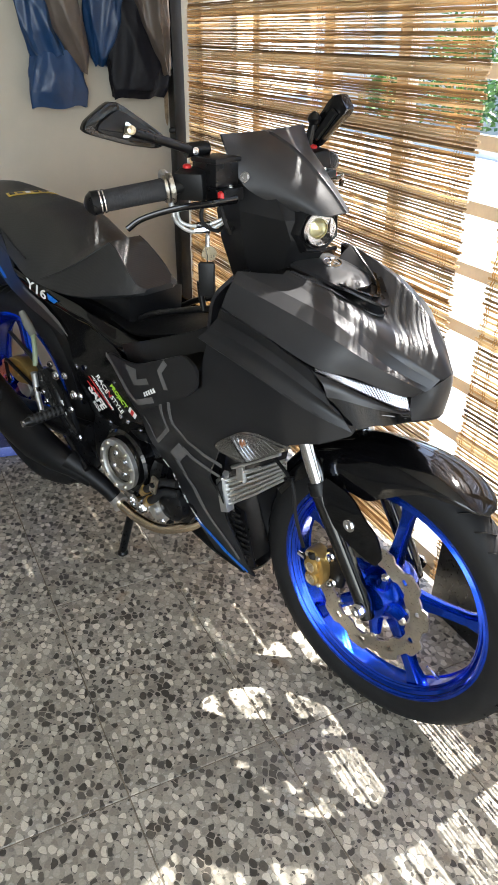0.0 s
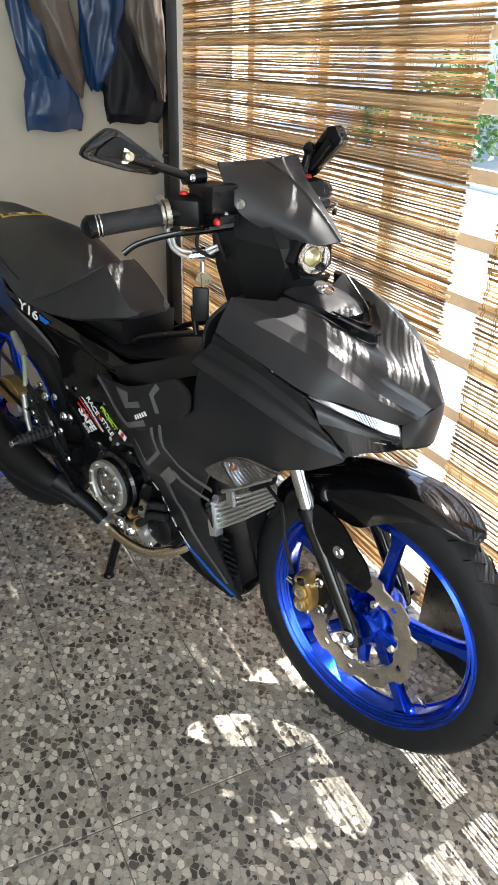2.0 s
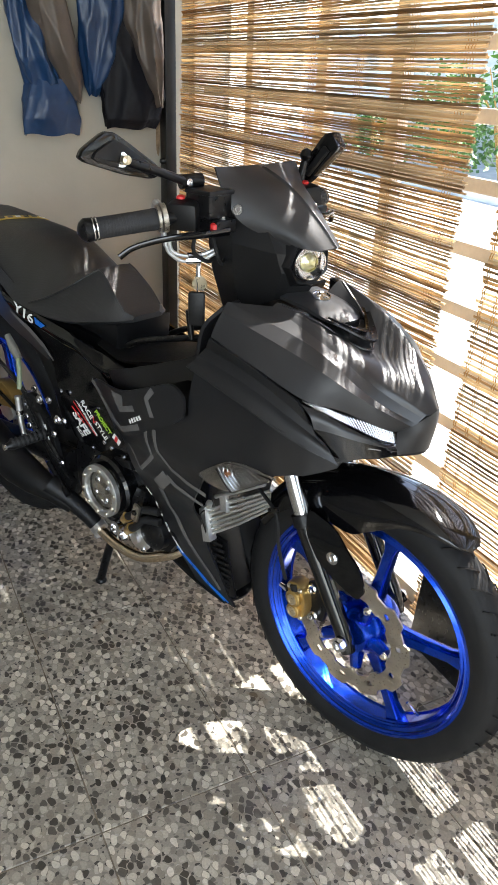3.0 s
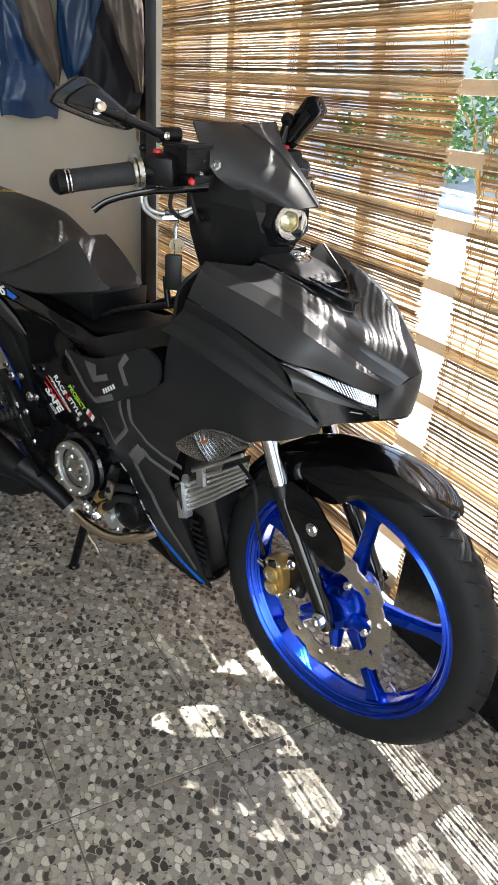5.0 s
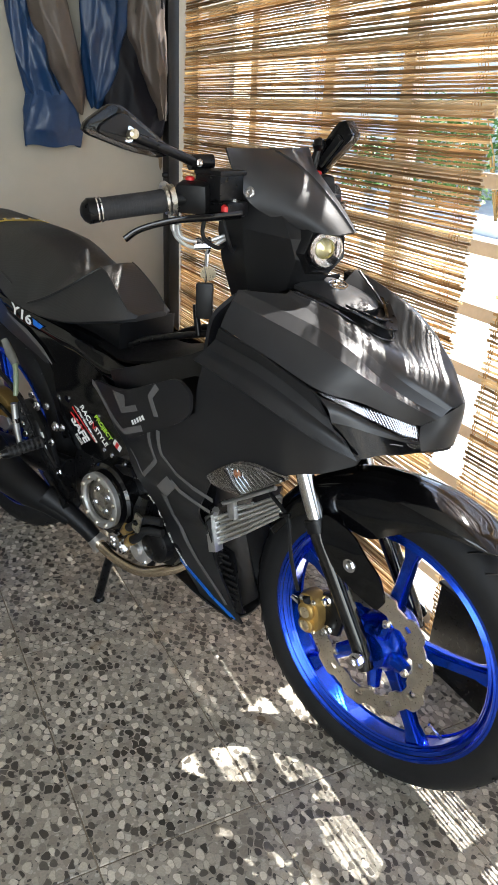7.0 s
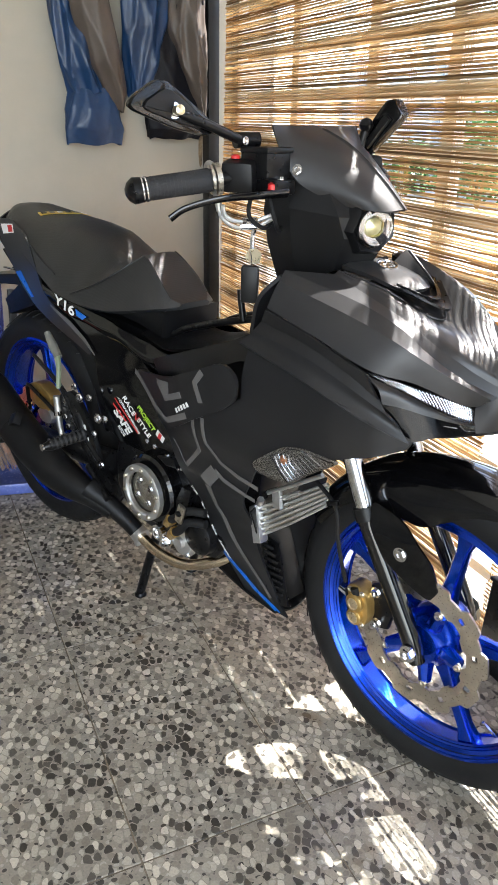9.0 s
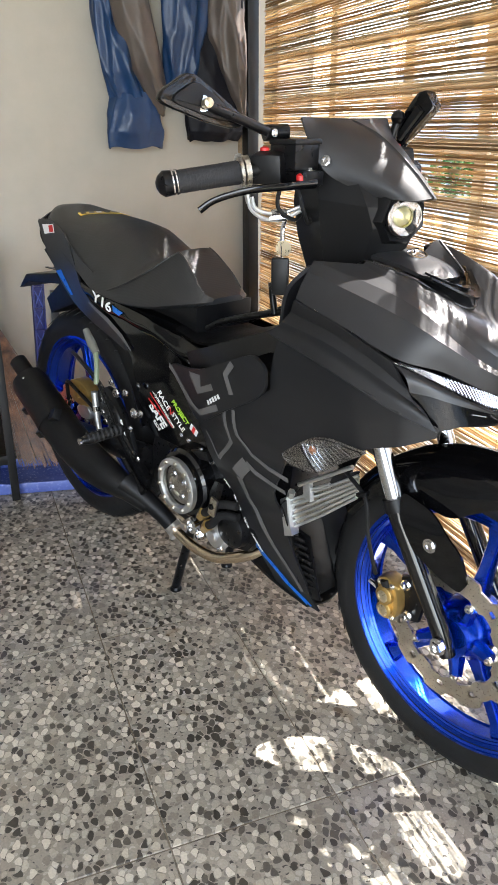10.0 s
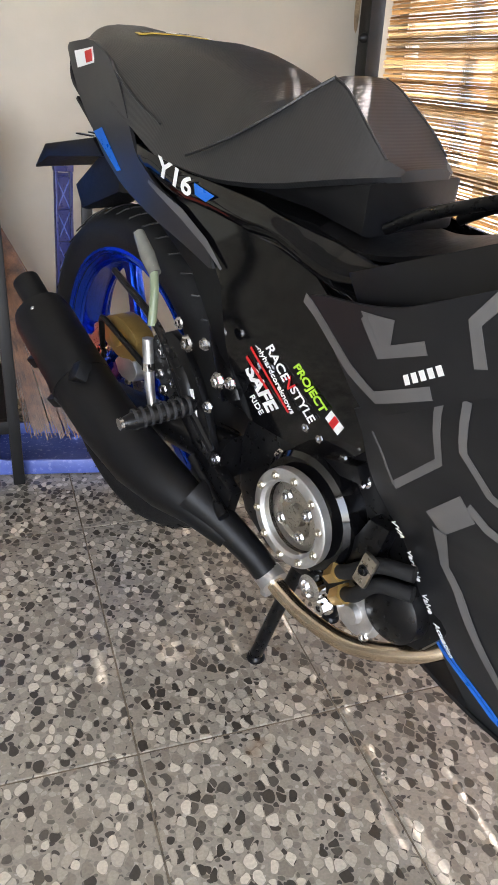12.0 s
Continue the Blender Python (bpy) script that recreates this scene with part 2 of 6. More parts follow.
def bamboo():
    m = mat("bamboo_slat", (0.3, 0.16, 0.06), 0.5, 0, 0.3, 25, 0.25, 350)
    n, l = m.node_tree.nodes, m.node_tree.links
    b = n["Principled BSDF"]
    oi, hue = n.new("ShaderNodeObjectInfo"), n.new("ShaderNodeValToRGB")
    hue.color_ramp.elements[0].color, hue.color_ramp.elements[1].color = (0.27, 0.17, 0.085, 1), (0.76, 0.63, 0.43, 1)
    k = hue.color_ramp.elements.new(0.55)
    k.color = (0.54, 0.39, 0.22, 1)
    l.new(oi.outputs["Random"], hue.inputs["Fac"])
    tc, mp, no = n.new("ShaderNodeTexCoord"), n.new("ShaderNodeMapping"), n.new("ShaderNodeTexNoise")
    mp.inputs["Scale"].default_value = (90, 5, 90)
    no.inputs["Scale"].default_value, no.inputs["Detail"].default_value = 1.0, 5
    l.new(tc.outputs["Object"], mp.inputs["Vector"]), l.new(mp.outputs[0], no.inputs["Vector"])
    mr = n.new("ShaderNodeMapRange")
    mr.inputs["From Min"].default_value, mr.inputs["From Max"].default_value = 0.3, 0.7
    mr.inputs["To Min"].default_value, mr.inputs["To Max"].default_value = 0.55, 1.3
    l.new(no.outputs["Fac"], mr.inputs["Value"])
    sc = n.new("ShaderNodeVectorMath")
    sc.operation = "SCALE"
    l.new(hue.outputs["Color"], sc.inputs[0]), l.new(mr.outputs[0], sc.inputs["Scale"])
    l.new(sc.outputs[0], b.inputs["Base Color"])
    tr, mx, out = n.new("ShaderNodeBsdfTranslucent"), n.new("ShaderNodeMixShader"), n["Material Output"]
    l.new(sc.outputs[0], tr.inputs["Color"])
    mx.inputs[0].default_value = 0.58
    l.new(b.outputs[0], mx.inputs[1]), l.new(tr.outputs[0], mx.inputs[2]), l.new(mx.outputs[0], out.inputs["Surface"])
    return m


BAMBOO = bamboo()


# ---- mesh helpers ----
def shade(me, angle=40):
    me.shade_smooth() if hasattr(me, "shade_smooth") else None
    bm = bmesh.new()
    bm.from_mesh(me)
    for e in bm.edges:
        if len(e.link_faces) == 2 and e.calc_face_angle(0) > radians(angle):
            e.smooth = False
    bm.to_mesh(me)
    bm.free()


def part(name, bm, material, parent=None, label="", angle=40):
    me = bpy.data.meshes.new(name)
    bmesh.ops.recalc_face_normals(bm, faces=bm.faces)
    bm.to_mesh(me)
    bm.free()
    me.materials.append(material)
    shade(me, angle)
    ob = new(name, me)
    ob.parent = parent
    return tagged(ob, label)


def thing(name, label, category, m=None, group=""):
    ob = new(name)
    ob.empty_display_size = 0.1
    ob.matrix_world = m or Matrix()
    return tagged(ob, label, category, group)


def join(*bms):
    out = bmesh.new()
    for b in bms:
        me = bpy.data.meshes.new("tmp")
        b.to_mesh(me)
        b.free()
        out.from_mesh(me)
        bpy.data.meshes.remove(me)
    return out


def box(c, s, bevel=0.0, m=None, seg=2):
    bm = bmesh.new()
    bmesh.ops.create_cube(bm, size=1, matrix=Matrix.Translation(c) @ Matrix.Diagonal((*s, 1)))
    if bevel:
        bmesh.ops.bevel(bm, geom=bm.edges[:], offset=bevel, segments=seg, affect="EDGES", profile=0.6)
    if m:
        bm.transform(m)
    return bm


def spline(pts, n):
    """n points along a smooth curve through pts."""
    p = [Vector(q) for q in pts]
    p = [p[0] * 2 - p[1]] + p + [p[-1] * 2 - p[-2]]
    out = []
    for k in range(n):
        u = k / (n - 1) * (len(p) - 3)
        i = min(int(u), len(p) - 4)
        t = u - i
        a, b, c, d = p[i:i + 4]
        out.append(0.5 * (2 * b + (c - a) * t + (2 * a - 5 * b + 4 * c - d) * t * t + (3 * b - a - 3 * c + d) * t ** 3))
    return out


def tube(pts, r, seg=12, n=0, flat=1.0):
    """A round bar along pts; r is a radius or one radius a point."""
    radii = r if isinstance(r, (list, tuple)) else [r] * len(pts)
    if n:
        rr = [Vector((w, 0, 0)) for w in radii]
        path, radii = spline(pts, n), [v.x for v in spline(rr, n)]
    else:
        path = [Vector(p) for p in pts]
    bm = bmesh.new()
    rings, side = [], None
    for i, p in enumerate(path):
        d = (path[min(i + 1, len(path) - 1)] - path[max(i - 1, 0)]).normalized()
        side = d.orthogonal().normalized() if side is None else (side - d * side.dot(d)).normalized()
        up = d.cross(side)
        rings.append([bm.verts.new(p + (side * math.cos(a) + up * math.sin(a) * flat) * radii[i]) for a in (2 * math.pi * k / seg for k in range(seg))])
    for a, b in zip(rings, rings[1:]):
        for k in range(seg):
            bm.faces.new((a[k], a[(k + 1) % seg], b[(k + 1) % seg], b[k]))
    bm.faces.new(rings[0][::-1]), bm.faces.new(rings[-1])
    return bm


def lathe(profile, centre, axis=(0, 1, 0), seg=48, closed=False):
    """Turns (radius, height) pairs about an axis through centre."""
    bm = bmesh.new()
    turn = Vector((0, 0, 1)).rotation_difference(Vector(axis)).to_matrix()
    rings = []
    for r, h in profile:
        rings.append([bm.verts.new(Vector(centre) + turn @ Vector((r * math.cos(a), r * math.sin(a), h))) for a in (2 * math.pi * k / seg for k in range(seg))])
    pairs = list(zip(rings, rings[1:])) + ([(rings[-1], rings[0])] if closed else [])
    for a, b in pairs:
        for k in range(seg):
            bm.faces.new((a[k], a[(k + 1) % seg], b[(k + 1) % seg], b[k]))
    if not closed:
        for ring in (rings[0], rings[-1]):
            bm.faces.new(ring)
    return bm


def rounded(poly, times=2, keep=0.25):
    p = [Vector((*q, 0)) if len(q) == 2 else Vector(q) for q in poly]
    for _ in range(times):
        out = []
        for a, b in zip(p, p[1:] + p[:1]):
            out += [a.lerp(b, keep), b.lerp(a, keep)]
        p = out
    return [(v.x, v.y) for v in p]


def prism(poly, y0, y1, bevel=0.0, m=None):
    """A side outline of (x, z) given thickness from y0 to y1."""
    bm = bmesh.new()
    f = bm.faces.new([bm.verts.new((x, y0, z)) for x, z in poly])
    r = bmesh.ops.extrude_face_region(bm, geom=[f])
    bmesh.ops.translate(bm, verts=[v for v in r["geom"] if isinstance(v, bmesh.types.BMVert)], vec=(0, y1 - y0, 0))
    if bevel:
        rim = [e for e in bm.edges if abs(e.verts[0].co.y - e.verts[1].co.y) < 1e-6]
        bmesh.ops.bevel(bm, geom=rim, offset=bevel, segments=2, affect="EDGES", profile=0.6)
    if m:
        bm.transform(m)
    return bm


def skin(poly, width, side=-1, thick=0.004, off=0.0, res=0.025):
    """A panel with the side outline poly of (x, z), laid onto the body surface y = side * width(x, z)."""
    bm = bmesh.new()
    f = bm.faces.new([bm.verts.new((x, 0, z)) for x, z in poly])
    for axis, k in (((1, 0, 0), 0), ((0, 0, 1), 1)):
        lo, hi = min(p[k] for p in poly), max(p[k] for p in poly)
        for i in range(1, int((hi - lo) / res) + 1):
            at = lo + i * (hi - lo) / (int((hi - lo) / res) + 1)
            bmesh.ops.bisect_plane(bm, geom=bm.verts[:] + bm.edges[:] + bm.faces[:], plane_co=(at if k == 0 else 0, 0, at if k else 0), plane_no=axis)
    for v in bm.verts:
        v.co.y = side * (width(v.co.x, v.co.z) + off)
    r = bmesh.ops.extrude_face_region(bm, geom=bm.faces[:])
    for v in r["geom"]:
        if isinstance(v, bmesh.types.BMVert):
            v.co.y -= side * thick
    return bm


def loft(rows, nu, nv, thick=0.0, mirror=False):
    """A smooth sheet through rows of points; thick gives it depth along its normals; mirror also makes the other side in y."""
    fine = [spline(r, nv) for r in rows]
    cols = [spline([r[j] for r in fine], nu) for j in range(nv)]
    bm = bmesh.new()
    g = [[bm.verts.new(cols[j][i]) for j in range(nv)] for i in range(nu)]
    for i in range(nu - 1):
        for j in range(nv - 1):
            bm.faces.new((g[i][j], g[i + 1][j], g[i + 1][j + 1], g[i][j + 1]))
    if thick:
        bmesh.ops.recalc_face_normals(bm, faces=bm.faces)
        bmesh.ops.solidify(bm, geom=bm.faces[:], thickness=thick)
    if mirror:
        d = bmesh.ops.duplicate(bm, geom=bm.verts[:] + bm.edges[:] + bm.faces[:])
        for v in d["geom"]:
            if isinstance(v, bmesh.types.BMVert):
                v.co.y = -v.co.y
        bmesh.ops.remove_doubles(bm, verts=bm.verts, dist=0.0004)
    return bm


def bolt(c, axis=(0, -1, 0), r=0.007, h=0.006):
    return join(lathe([(r * 1.35, 0), (r * 1.35, h * 0.3)], c, axis, 16), lathe([(r, h * 0.3), (r, h), (r * 0.55, h), (r * 0.5, h * 0.5)], c, axis, 6))


def lettering(text, size, m, material, parent, name="lettering", depth=0.0004, bold=0.0, slant=0.0):
    """Built-in font, turned into a mesh."""
    cu = bpy.data.curves.new(name, "FONT")
    cu.body, cu.size, cu.extrude, cu.align_x, cu.align_y = text, size, depth, "CENTER", "CENTER"
    cu.offset, cu.shear = bold * size, slant
    tmp = bpy.data.objects.new(name, cu)
    scene.collection.objects.link(tmp)
    me = bpy.data.meshes.new_from_object(tmp.evaluated_get(bpy.context.evaluated_depsgraph_get()))
    bpy.data.objects.remove(tmp)
    me.materials.append(material)
    ob = new(name, me)
    ob.parent = parent
    ob.matrix_local = m
    return ob


# ---- the room ----
def structure(name, bm, material, label, category, m=ROOM, angle=30):
    ob = part(name, bm, material, None, label, angle)
    ob.matrix_world = m
    return tagged(ob, label, category, kind="structure")


BACK, LEFT, FRONT, TOP = 1.31, -2.6, -3.4, 2.7
TW, TL, GAP = 0.3, 0.584, 0.003
floor = structure("floor", box((-0.85, -1.05, -0.06), (3.75, 4.9, 0.1166)), GROUT, "grouted floor of pebble terrazzo tiles, slightly worn", "floor")
structure("wall_back", box((-0.85, BACK + 0.075, TOP / 2), (3.9, 0.15, TOP + 0.12)), WALL, "cream painted plaster wall, matt and slightly stained", "wall")
structure("wall_left", box((LEFT - 0.075, -1.05, TOP / 2), (0.15, 4.72, TOP + 0.12)), UNSEEN_WALL, "grey wall out of view, toned for the reflections", "wall")
structure("wall_front", join(box((-2.49, FRONT - 0.075, TOP / 2), (0.22, 0.15, TOP + 0.12)), box((0.52, FRONT - 0.075, TOP / 2), (0.76, 0.15, TOP + 0.12)), box((-1.12, FRONT - 0.075, 2.55), (2.52, 0.15, 0.42))), UNSEEN_WALL, "grey wall out of view round the open gateway, toned for the reflections", "wall")
structure("wall_window", join(box((1.0, -3.1, TOP / 2), (0.12, 0.6, TOP + 0.12)), box((1.0, -0.77, 2.52), (0.12, 4.06, 0.48)), box((1.0, -0.77, -0.02), (0.12, 4.06, 0.12)), box((1.0, 1.285, 1.2), (0.12, 0.05, 2.4))), WALL, "cream painted wall with a wide barred window opening", "wall")
structure("ceiling", box((-0.85, -1.05, TOP + 0.05), (3.75, 4.9, 0.1)), CEIL, "plain white painted ceiling", "ceiling")

# corner post with a bolt, rust run behind it
post = structure("corner_post", box((0.845, 1.275, 1.3), (0.04, 0.062, 2.6), 0.004), POST, "dark painted steel corner post with a bolt", "post")
part("bolt_head", join(lathe([(0.012, 0), (0.012, 0.012), (0.006, 0.02)], (0.827, 1.26, 0.93), (-1, 0, 0), 12)), POST, post)
part("rust_run", skin(rounded([(0.808, 0.96), (0.826, 0.93), (0.826, 1.22), (0.816, 1.12)]), lambda x, z: -(BACK - 0.0015), -1, 0.001), RUST, post, "brown rust stain on the wall")

# window grille: flat horizontal bars on uprights
grille = structure("window_grille", box((0.965, 0.42, 1.15), (0.03, 0.05, 2.2), 0.003), GRILLE, "cream painted steel grille of flat horizontal bars", "window grille")
for y in (0.09, 0.85, -0.75, -1.5, -2.3):
    part("upright", box((0.965, y, 1.15), (0.03, 0.045, 2.2), 0.003), GRILLE, grille)
for k in range(17):
    part("bar", box((0.968, -0.77, 0.118 + 0.1316 * k), (0.012, 4.0, 0.03), 0.003), GRILLE, grille)

# outside
ground = structure("ground", box((400.95, 0, -0.16), (800, 1600, 0.2)), CONCRETE, "sunlit pale concrete yard outside the window", "ground", Matrix())
structure("kerb", box((6.3, 3, -0.02), (0.5, 22, 0.12), 0.02), OUTWALL, "grey stone kerb of the planting bed", "kerb", Matrix())
structure("boundary_wall", join(box((9.2, 3, 1.0), (0.2, 26, 2.2)), *[box((9.1, -9 + 3 * k, 1.1), (0.35, 0.35, 2.5), 0.03) for k in range(9)]), OUTWALL, "pale rendered boundary wall with piers", "wall", Matrix())


def bush(x, y, r, h, n):
    """A shrub: stems and many small leaves, open at the edges."""
    b = thing("shrub", "green leafy shrub in the bed outside", "shrub", pose(x, y, -0.06))
    stems, leaves = [], bmesh.new()
    for k in range(6):
        a = random.uniform(0, 6.3)
        stems.append(tube([(0, 0, 0), (0.3 * r * math.cos(a), 0.3 * r * math.sin(a), h * 0.5), (0.7 * r * math.cos(a), 0.7 * r * math.sin(a), h * random.uniform(0.7, 0.95))], [0.02, 0.013, 0.006], 6))
    part("stem", join(*stems), STRING, b)
    for k in range(n):
        a, u, w = random.uniform(0, 6.3), random.random() ** 0.5, random.uniform(0.12, 1)
        c = Vector((u * r * math.cos(a) * (1.1 - 0.5 * w), u * r * math.sin(a) * (1.1 - 0.5 * w), h * w * random.uniform(0.85, 1.08)))
        m = Matrix.Translation(c) @ Euler((random.uniform(-1, 1), random.uniform(-1, 1), random.uniform(0, 6.3))).to_matrix().to_4x4()
        s = random.uniform(0.05, 0.1)
        v = [leaves.verts.new(m @ Vector(p)) for p in ((0, 0, 0), (s * 0.4, s * 0.5, 0.1 * s), (0, s * 1.5, -0.15 * s), (-s * 0.4, s * 0.5, 0.1 * s))]
        leaves.faces.new(v)
    part("foliage", leaves, LEAF, b)


for k in range(12):
    bush(7.3 + random.uniform(-0.5, 0.7), -2.5 + 1.15 * k + random.uniform(-0.3, 0.3), random.uniform(0.5, 0.8), random.uniform(0.7, 1.6), 700)


# ---- bamboo blinds ----
def slat_mesh(length, seed, half, deep):
    """One split cane: a thin strip, a little crooked; half is its half height, deep its half depth."""
    rnd = random.Random(seed)
    bm = bmesh.new()
    n, rings = int(22 * length) + 6, []
    h, t = half * rnd.uniform(0.85, 1.15), deep * rnd.uniform(0.9, 1.1)
    bow, ph = rnd.uniform(-0.0016, 0.0016), rnd.uniform(0, 6.3)
    for k in range(n):
        y = -length / 2 + length * k / (n - 1)
        dz = rnd.uniform(-0.0005, 0.0005) + bow * math.sin(3.0 * y + ph)
        dx, w = rnd.uniform(-0.0006, 0.0006), rnd.uniform(0.86, 1.08)
        rings.append([bm.verts.new((dx + a * t, y, dz + b * h * w)) for a, b in ((-1, -0.55), (0.1, -1), (1, -0.3), (0.6, 0.8), (-0.6, 0.9))])
    for a, b in zip(rings, rings[1:]):
        for k in range(5):
            bm.faces.new((a[k], a[(k + 1) % 5], b[(k + 1) % 5], b[k]))
    bm.faces.new(rings[0]), bm.faces.new(rings[-1])
    bmesh.ops.recalc_face_normals(bm, faces=bm.faces)
    me = bpy.data.meshes.new("slat")
    bm.to_mesh(me)
    bm.free()
    me.materials.append(BAMBOO)
    return me


def blind(y0, y1, x, bottom, cords, label, pitch, half, deep, gaps, wider, lean=0.0, slits=(), top=2.35):
    """pitch: slat to slat; half and deep: half a slat's height and depth; gaps: share of slats with an opening above,
    up to wider; lean: sideways drift with height; the heights given before top: slats cut short at the free end so that
    slits of sun reach the floor.
    """
    length, mid = y1 - y0, (y0 + y1) / 2
    b = thing("bamboo_blind", label, "blind", ROOM @ pose(x, mid, 0), "bamboo blinds")
    kinds = [slat_mesh(length - 0.006 * (k % 3), 11 * k + int(100 * length), half, deep) for k in range(12)]
    z, k, rest, slits = bottom, 0, bmesh.new(), list(slits)
    stub = slat_mesh(length - 0.16, 77, half, deep)
    while z < top:
        ob_m = pose(random.uniform(-0.001, 0.001), random.uniform(-0.006, 0.006) - lean * (z - 0.75), z, random.uniform(-0.12, 0.12))
        if k < 300:
            s = new("slat", random.choice(kinds))
            if slits and z > slits[0]:
                slits.pop(0)
                s.data, ob_m = stub, Matrix.Translation((0, 0.08, 0)) @ ob_m
            s.parent, s.matrix_local = b, ob_m
        else:
            q = len(rest.verts)
            rest.from_mesh(random.choice(kinds))
            rest.verts.ensure_lookup_table()
            for v in rest.verts[q:]:
                v.co = ob_m @ v.co
        z += pitch * random.uniform(0.86, 1.1) if random.random() > gaps else pitch * random.uniform(1.1, wider)
        k += 1
    if rest.verts:
        tagged(part("upper_slats", rest, BAMBOO, b), kind="stuff")
    for c, thick, pair in cords:
        for dy in pair:
            pts, n = [], int((top - bottom) / 0.011)
            for i in range(n):
                z = bottom + (top - bottom) * i / (n - 1)
                pts.append((0.0022 * (1 if i % 2 else -1), c - mid + dy + 0.0005 * math.sin(i * 1.7) - lean * (z - 0.75), z))
            part("cord", tube(pts, thick, 4), STRING, b)
    part("head_rail", box((0, -lean * (top - 0.75), top + 0.012), (0.02, length, 0.025), 0.003), BAMBOO, b)
    return b


FINE, BRAID = (-0.012, -0.004, 0.005, 0.013), (-0.003, 0.003)
blind(-0.262, 1.235, 0.872, 0.05, [(y, 0.0008, FINE) for y in (-0.21, -0.03, 0.15, 0.36, 0.6, 0.86, 1.12)], "long bamboo roll blind with sun shining between the slats", 0.0064, 0.0027, 0.0029, 0.14, 1.22, 0.05, (0.655, 0.7))
blind(-1.75, -0.357, 0.872, 0.05, [(y, 0.0012, BRAID) for y in (-0.37, -0.408, -0.45, -0.6, -0.8, -1.1, -1.4)], "second bamboo roll blind, brightly lit from behind", 0.0105, 0.0034, 0.0011, 0.08, 1.4, 0.06)


# ---- the motorcycle: x ahead, y to its left, origin under the front axle ----
bike = thing("motorcycle", "matt graphite underbone motorcycle with blue wheels, parked on its centre stand", "motorcycle", pose(0.548, -0.558, 0, 0, 0, -67.1))
RA = (-1.215, 0.335)


def lerp_table(table, v):
    if v <= table[0][0]:
        return table[0][1]
    for (a, p), (b, q) in zip(table, table[1:]):
        if v <= b:
            t = (v - a) / (b - a)
            t = t * t * (3 - 2 * t)
            return p + (q - p) * t
    return table[-1][1]


def fair(x, z):
    """Half width of the front fairing."""
    w = lerp_table([(0.12, 0.03), (0.2, 0.05), (0.37, 0.085), (0.5, 0.13), (0.6, 0.158), (0.72, 0.168), (0.8, 0.155), (0.9, 0.12)], z)
    return w * lerp_table([(-0.75, 0.68), (-0.4, 1.0), (-0.12, 1.0), (-0.06, 0.9), (0.03, 0.5), (0.12, 0.1)], x)


def tailw(x, z):
    """Half width of the tail and side covers."""
    return lerp_table([(-1.35, 0.06), (-1.22, 0.085), (-0.95, 0.11), (-0.6, 0.115)], x) * lerp_table([(0.4, 0.75), (0.6, 0.9), (0.72, 1.0), (0.9, 0.92)], z)


TYRE_F = [(0.219, -0.03), (0.232, -0.036), (0.246, -0.0405), (0.262, -0.041), (0.277, -0.035), (0.289, -0.021), (0.2945, 0), (0.289, 0.021), (0.277, 0.035), (0.262, 0.041), (0.246, 0.0405), (0.232, 0.036), (0.219, 0.03)]
RIM = [(0.232, -0.035), (0.232, -0.031), (0.222, -0.027), (0.2125, -0.014), (0.2115, 0.014), (0.222, 0.027), (0.232, 0.031), (0.232, 0.035), (0.226, 0.036), (0.2185, 0.029), (0.207, 0.017), (0.206, -0.017), (0.2185, -0.029), (0.226, -0.036)]


def spoke(c, a, wide, r0, r1):
    rows = []
    for r, w, t in ((r0, 0.022, 0.02), (r0 + 0.04, 0.015, 0.016), ((r0 + r1) / 2, 0.0115, 0.013), (r1 - 0.03, 0.0115, 0.012), (r1, 0.02, 0.015)):
        rows.append((r, w * wide, t))
    bm, rings = bmesh.new(), []
    for r, w, t in rows:
        rings.append([bm.verts.new((r, y, s)) for y, s in ((-t, -w * 0.7), (-t * 0.6, -w), (t * 0.6, -w), (t, -w * 0.7), (t, w * 0.7), (t * 0.6, w), (-t * 0.6, w), (-t, w * 0.7))])
    for p, q in zip(rings, rings[1:]):
        for k in range(8):
            bm.faces.new((p[k], p[(k + 1) % 8], q[(k + 1) % 8], q[k]))
    bm.faces.new(rings[0]), bm.faces.new(rings[-1])
    bm.transform(Matrix.Translation(c) @ Matrix.Rotation(-a, 4, "Y"))
    return bm


def disc(c, r0, r1, y, petals, t=0.004):
    """Wave brake disc with slots."""
    bm = bmesh.new()
    n = petals * 16
    layers = []
    for yy in (y - t / 2, y + t / 2):
        loops = []
        for j in range(4):
            row = []
            for k in range(n):
                a = 2 * math.pi * k / n
                ph = (k % 16) / 16
                wave = 0.006 if ph < 0.45 else (-0.004 if 0.55 < ph < 0.9 else 0.002)
                r = (r0 + 0.6 * wave, r0 + (r1 - r0) * 0.36, r0 + (r1 - r0) * 0.66, r1 + wave)[j]
                row.append(bm.verts.new((c[0] + r * math.cos(a), yy, c[2] + r * math.sin(a))))
            loops.append(row)
        layers.append(loops)
    hole = {(1, k) for k in range(n) if k % 16 in (4, 5, 6)}
    for j in range(3):
        for k in range(n):
            if (j, k) in hole:
                continue
            k2 = (k + 1) % n
            for lo in layers:
                bm.faces.new((lo[j][k], lo[j][k2], lo[j + 1][k2], lo[j + 1][k]))
    a, b = layers
    for j in (0, 3):
        for k in range(n):
            k2 = (k + 1) % n
            bm.faces.new((a[j][k], a[j][k2], b[j][k2], b[j][k]))
    return bm


